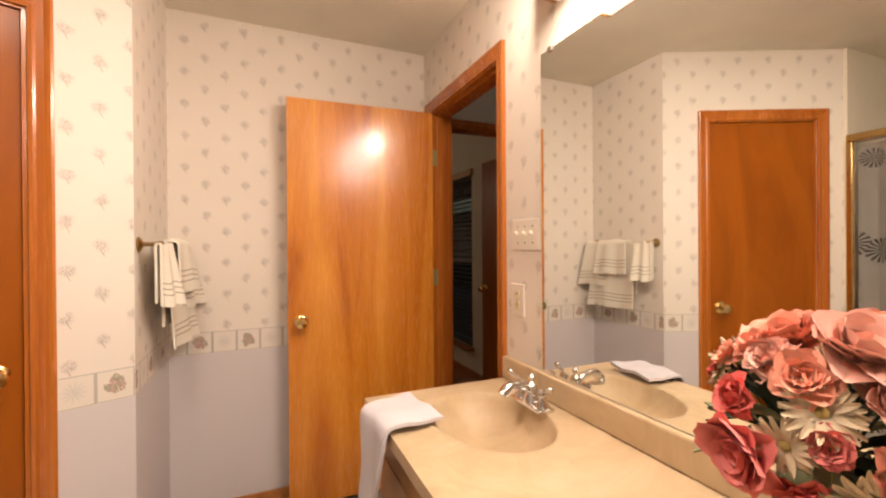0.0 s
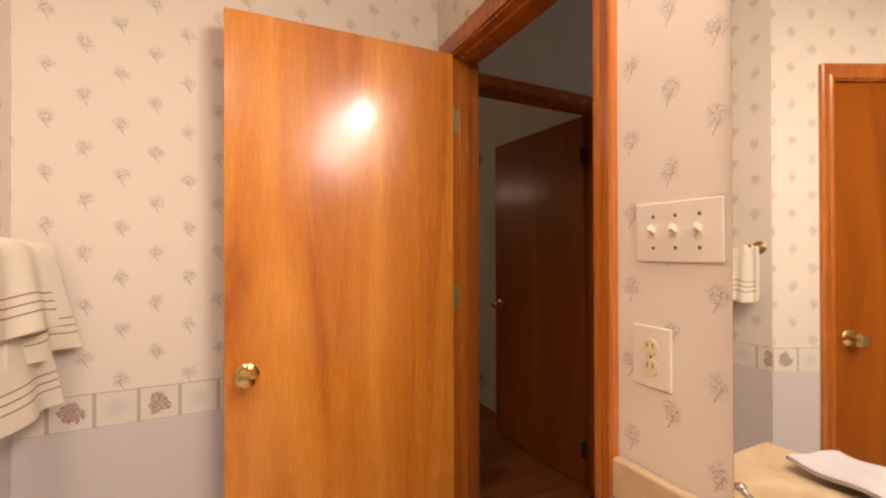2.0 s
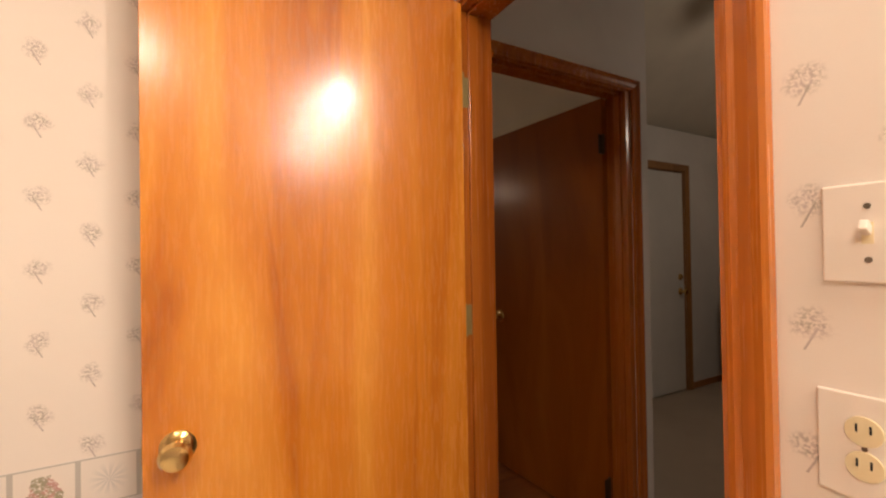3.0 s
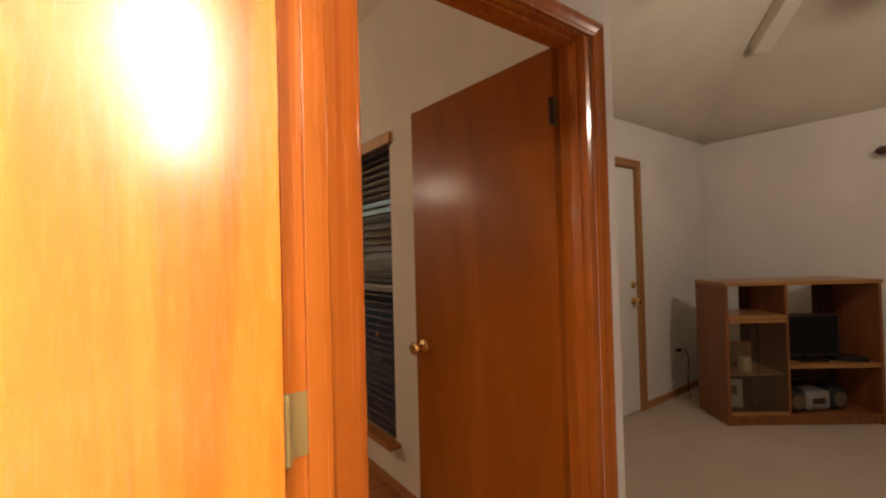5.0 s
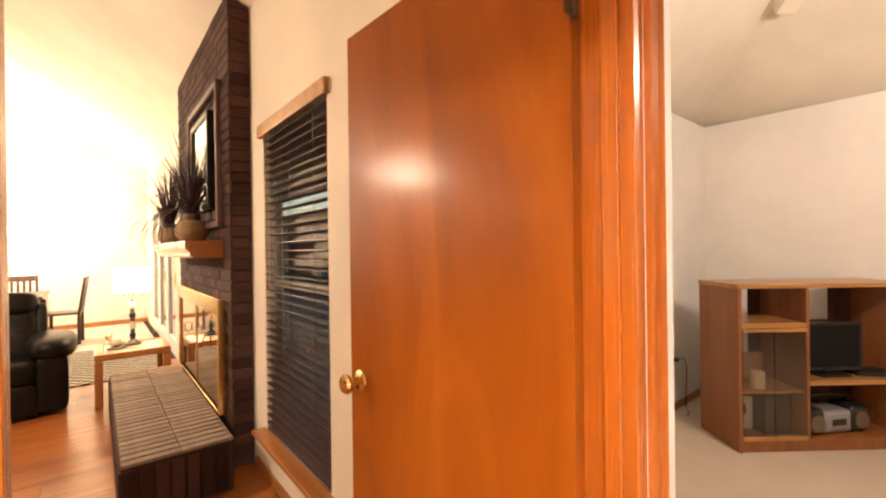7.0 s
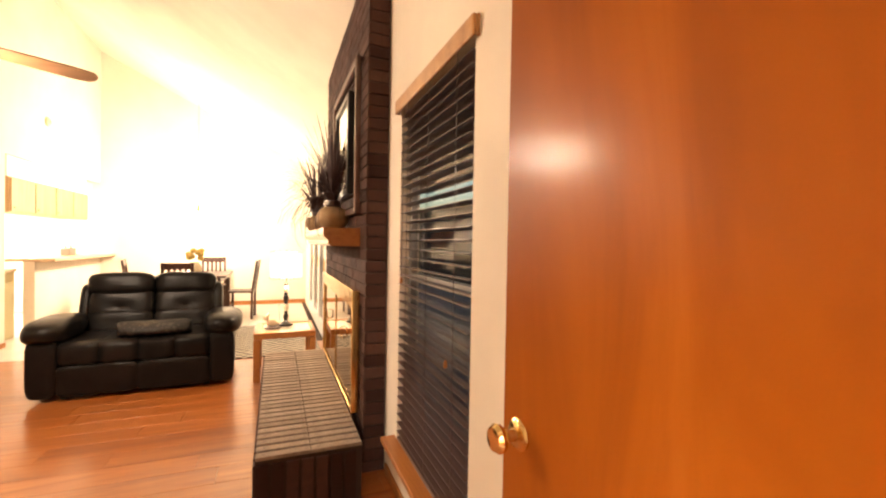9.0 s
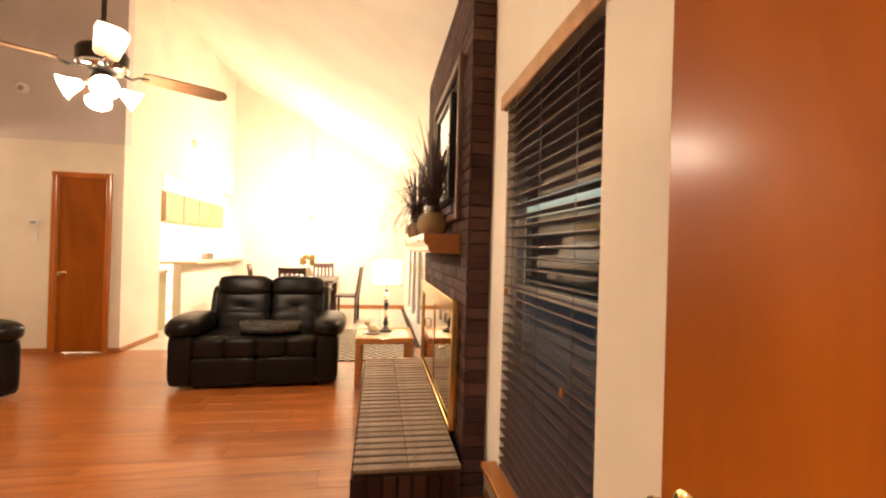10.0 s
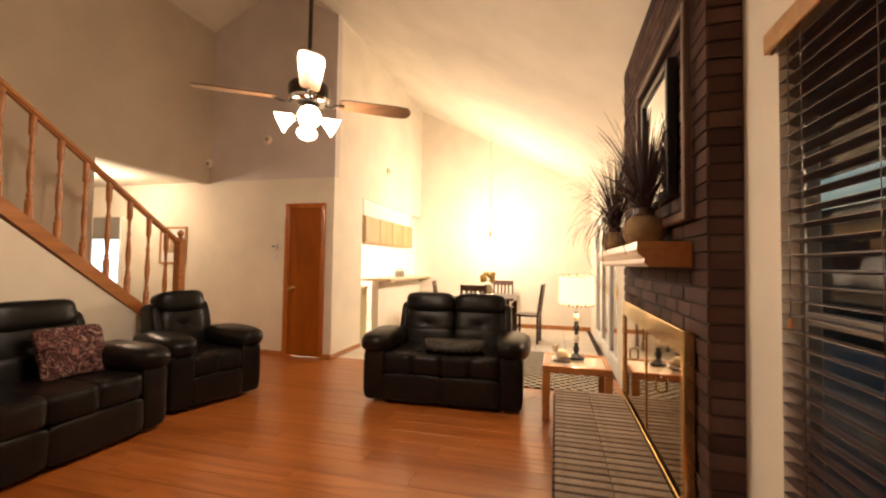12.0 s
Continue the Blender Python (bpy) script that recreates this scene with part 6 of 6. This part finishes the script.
def dining_chair(m):
    t = thing("dining_chair", "dark wooden slat-back dining chair", "chair", m, "chairs round the dining table")
    part("seat", box(-0.21, 0.21, -0.20, 0.20, 0.44, 0.475, 0.012), M_DARKWOOD, t)
    for x in (-0.185, 0.185):
        part("leg", box(x - 0.018, x + 0.018, -0.19, -0.154, 0, 0.439, 0.004), M_DARKWOOD, t)
        bm = prism([(0.16, 0.0), (0.20, 0.0), (0.20, 0.45), (0.27, 0.98), (0.24, 0.98), (0.165, 0.45)], "x", x - 0.018, x + 0.018)
        part("back_post", bm, M_DARKWOOD, t)
    for k in range(4):
        x = -0.105 + 0.07 * k
        part("slat", prism([(0.195, 0.48), (0.207, 0.48), (0.253, 0.885), (0.243, 0.885)], "x", x - 0.018, x + 0.018), M_DARKWOOD, t)
    part("top_rail", prism([(0.232, 0.886), (0.258, 0.886), (0.270, 0.975), (0.245, 0.975)], "x", -0.166, 0.166), M_DARKWOOD, t)
    part("stretcher", box(-0.166, 0.166, -0.18, -0.165, 0.2, 0.23, 0.003), M_DARKWOOD, t)
    return t


ch = dining_chair(pose(1.73, 11.05, 0, rz=180))
for x, y, r in ((2.50, 11.75, -95), (1.95, 12.75, 5), (1.05, 11.9, 100)):
    copy_thing(ch, pose(x, y, 0, rz=r))
dt = thing("dining_table", "dark wooden dining table with pale cloth top", "table", pose(1.8, 11.9, 0))
part("tabletop", box(-0.5, 0.5, -0.62, 0.62, 0.715, 0.75, 0.008), M_DARKWOOD, dt)
part("apron", wall_x(-0.42, 0.42, -0.54, 0.54, 0.63, 0.714), M_DARKWOOD, dt)
for x in (-0.42, 0.42):
    for y in (-0.54, 0.54):
        part("leg", box(x - 0.035, x + 0.035, y - 0.035, y + 0.035, 0, 0.629, 0.006), M_DARKWOOD, dt)
fb = thing("fruit_vase", "cream vase of yellow flowers on the dining table", "vase", pose(1.80, 11.75, 0.751))
part("pot", lathe([(0.06, 0), (0.09, 0.04), (0.10, 0.10), (0.06, 0.18), (0.065, 0.2)], 24), mat("cream_glaze", (0.7, 0.6, 0.4), 0.3), fb, "", True)
rb = random.Random(2)
for k in range(9):
    a = rb.uniform(0, 6.28)
    part("bloom", soft(-0.05, 0.05, -0.05, 0.05, -0.04, 0.04, 2.2, 4, 0.02, k), mat("yellow_silk", (0.6, 0.42, 0.12), 0.8), fb, "", True).matrix_basis = pose(0.09 * math.cos(a), 0.09 * math.sin(a), 0.25 + 0.14 * rb.random())
cl = thing("chandelier", "brass dining chandelier with glowing shade", "chandelier", pose(1.8, 12.0, 1.60))
part("chain", lathe([(0.004, 0.30), (0.004, ceil_z(1.8) - 1.60)], 8), M_BRASS, cl)
mc = mat("amber_glass_shade", (0.8, 0.55, 0.25), 0.4)
mc.node_tree.nodes["Principled BSDF"].inputs["Emission Color"].default_value = (1.0, 0.70, 0.34, 1)
mc.node_tree.nodes["Principled BSDF"].inputs["Emission Strength"].default_value = 2.0
part("shade", lathe([(0.20, 0.0), (0.205, 0.012), (0.14, 0.10), (0.05, 0.17), (0.02, 0.18)], 30), mc, cl, "wide amber glass shade", True)
part("stem", lathe([(0.015, 0.181), (0.02, 0.22), (0.012, 0.31)], 12), M_BRASS, cl, "", True)

pd = tagged(new("door_patio"), "white framed glass patio doors", "door", kind="structure")
pd.matrix_world = pose(3.66, 10.9, 0)
for i in range(3):
    a = -1.39 + i * 0.93
    s = part("door_stile", box(-0.03, 0.03, a, a + 0.10, 0.0, 2.09, 0.004), M_WHITE, pd)
    part("door_stile", box(-0.03, 0.03, a + 0.82, a + 0.92, 0.0, 2.09, 0.004), M_WHITE, pd)
    part("door_rail", box(-0.028, 0.028, a + 0.10, a + 0.82, 0.0, 0.2, 0.004), M_WHITE, pd)
    part("door_rail", box(-0.028, 0.028, a + 0.10, a + 0.82, 1.98, 2.09, 0.004), M_WHITE, pd)
    part("pane", box(-0.004, 0.004, a + 0.10, a + 0.82, 0.2, 1.98), M_GLASS, pd)
    part("handle", box(-0.05, -0.031, a + 0.04, a + 0.06, 0.92, 1.08, 0.004), M_BRASS, s)

# ---- floor planks, tiles and bricks ----
def block_mesh(name, x, y, z, b, material):
    """A low block with chamfered top edges, centred in plan and standing on z = 0."""
    me = bpy.data.meshes.new(name)
    v, f = [], []
    for dx, dy, dz in ((0, 0, 0), (0, 0, z - b), (b, b, z)):
        v += [(-x / 2 + dx, -y / 2 + dy, dz), (x / 2 - dx, -y / 2 + dy, dz), (x / 2 - dx, y / 2 - dy, dz), (-x / 2 + dx, y / 2 - dy, dz)]
    for k in (0, 4):
        f += [(k + i, k + (i + 1) % 4, k + 4 + (i + 1) % 4, k + 4 + i) for i in range(4)]
    f += [(8, 9, 10, 11), (3, 2, 1, 0)]
    me.from_pydata(v, [], f)
    me.materials.append(material)
    return me


def piece(name, me, m, parent):
    ob = new(name, me)
    ob.parent = parent
    ob.matrix_world = m
    return ob


def planks():
    floor = bpy.data.objects["floor_living"]
    rnd = random.Random(7)
    pw, pl = 0.19, 1.22
    cache = {}
    y = 3.745
    while y < 9.62:
        x = -2.0 - rnd.uniform(0.0, pl)
        while x < 3.63:
            a, b = max(x, -2.0), min(x + pl, 3.629)
            if b - a > 0.03:
                key = round(b - a, 3)
                if key not in cache:
                    cache[key] = block_mesh("plank", key - 0.0015, pw - 0.0015, 0.012, 0.0008, M_PLANK)
                piece("plank", cache[key], pose((a + b) / 2, y + pw / 2, -0.012), floor)
            x += pl
        y += pw


def dining_tiles():
    floor = bpy.data.objects["floor_living"]
    me = block_mesh("tile", 0.45, 0.45, 0.012, 0.002, M_TILE)
    for i in range(14):
        for j in range(8):
            piece("tile", me, pose(-2.6 + 0.456 * i, 9.87 + 0.456 * j, -0.0125), floor)


def bath_tiles():
    floor = bpy.data.objects["floor_bath"]
    me = block_mesh("tile", 0.30, 0.30, 0.012, 0.002, M_TILE)
    for i in range(7):
        for j in range(13):
            piece("tile", me, pose(0.70 + 0.305 * i, -0.45 + 0.305 * j, -0.012), floor)


def bricks():
    breast = bpy.data.objects["chimney_breast"]
    L, H, J = 0.20, 0.058, 0.010
    rnd = random.Random(11)
    full = block_mesh("brick", L, H, 0.0115, 0.002, M_BRICK)
    half = block_mesh("brick", 0.112, H, 0.0115, 0.002, M_BRICK)
    side = block_mesh("brick", 0.122, H, 0.0115, 0.002, M_BRICK)
    out = Matrix(((0, 0, -1, 0), (-1, 0, 0, 0), (0, 1, 0, 0), (0, 0, 0, 1)))
    near, rest = 0, []
    row, z = 0, 0.0
    while z + H < 2.985:
        y = FY0 - (0 if row % 2 == 0 else (L + J) / 2)
        while y < FY1 - 0.02:
            a, b = max(y, FY0), min(y + L, FY1)
            hole = z + H > 0.30 and z < 0.985 and a < 7.94 and b > 6.46
            if b - a > 0.05 and not hole:
                me = full if b - a > 0.15 else half
                push = rnd.uniform(-0.0015, 0.0015)
                m = Matrix.Translation((FX + 0.012 + push, (a + b) / 2 if b - a > 0.15 else (a + 0.056 if a == FY0 else b - 0.056), z + H / 2)) @ out
                if near < 290 and a < 7.45:
                    piece("brick", me, m, breast)
                    near += 1
                else:
                    rest.append((me, m))
            y += L + J
        rest.append((side, Matrix.Translation((3.564, FY0 + 0.012, z + H / 2)) @ Matrix.Rotation(math.pi / 2, 4, "X")))
        z += H + J
        row += 1
    verts, faces = [], []
    for me, m in rest:
        k = len(verts)
        verts += [tuple(m @ v.co) for v in me.vertices]
        faces += [tuple(i + k for i in p.vertices) for p in me.polygons]
    far = bpy.data.meshes.new("brickwork")
    far.from_pydata(verts, [], faces)
    far.materials.append(M_BRICK_FAR)
    ob = new("brickwork", far)
    ob.parent = breast
    tagged(ob, kind="stuff")
    hearth = bpy.data.objects["hearth"]
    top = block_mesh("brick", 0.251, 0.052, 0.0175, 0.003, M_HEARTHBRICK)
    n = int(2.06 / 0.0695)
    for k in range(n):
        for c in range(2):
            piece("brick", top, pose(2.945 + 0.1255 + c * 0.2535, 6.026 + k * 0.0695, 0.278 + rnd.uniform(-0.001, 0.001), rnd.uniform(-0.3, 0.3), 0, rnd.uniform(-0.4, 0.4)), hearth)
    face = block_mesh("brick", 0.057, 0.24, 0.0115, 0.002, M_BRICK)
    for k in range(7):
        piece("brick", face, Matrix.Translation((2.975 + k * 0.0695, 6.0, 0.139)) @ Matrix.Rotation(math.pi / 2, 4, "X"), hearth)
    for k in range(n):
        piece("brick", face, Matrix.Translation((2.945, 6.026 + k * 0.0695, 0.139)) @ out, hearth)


M_BRICK_FAR = make_brick("dark_brown_brickwork", (0.035, 0.012, 0.009), (0.085, 0.034, 0.025), (0.118, 0.057, 0.044))
nb = Nodes(M_BRICK_FAR)
isl = nb.t.nodes.new("ShaderNodeNewGeometry")
for ln in [l for l in nb.t.links if l.from_node.bl_idname == "ShaderNodeObjectInfo"]:
    to = ln.to_socket
    nb.t.links.remove(ln)
    nb.t.links.new(isl.outputs["Random Per Island"], to)
planks()
dining_tiles()
bath_tiles()
bricks()
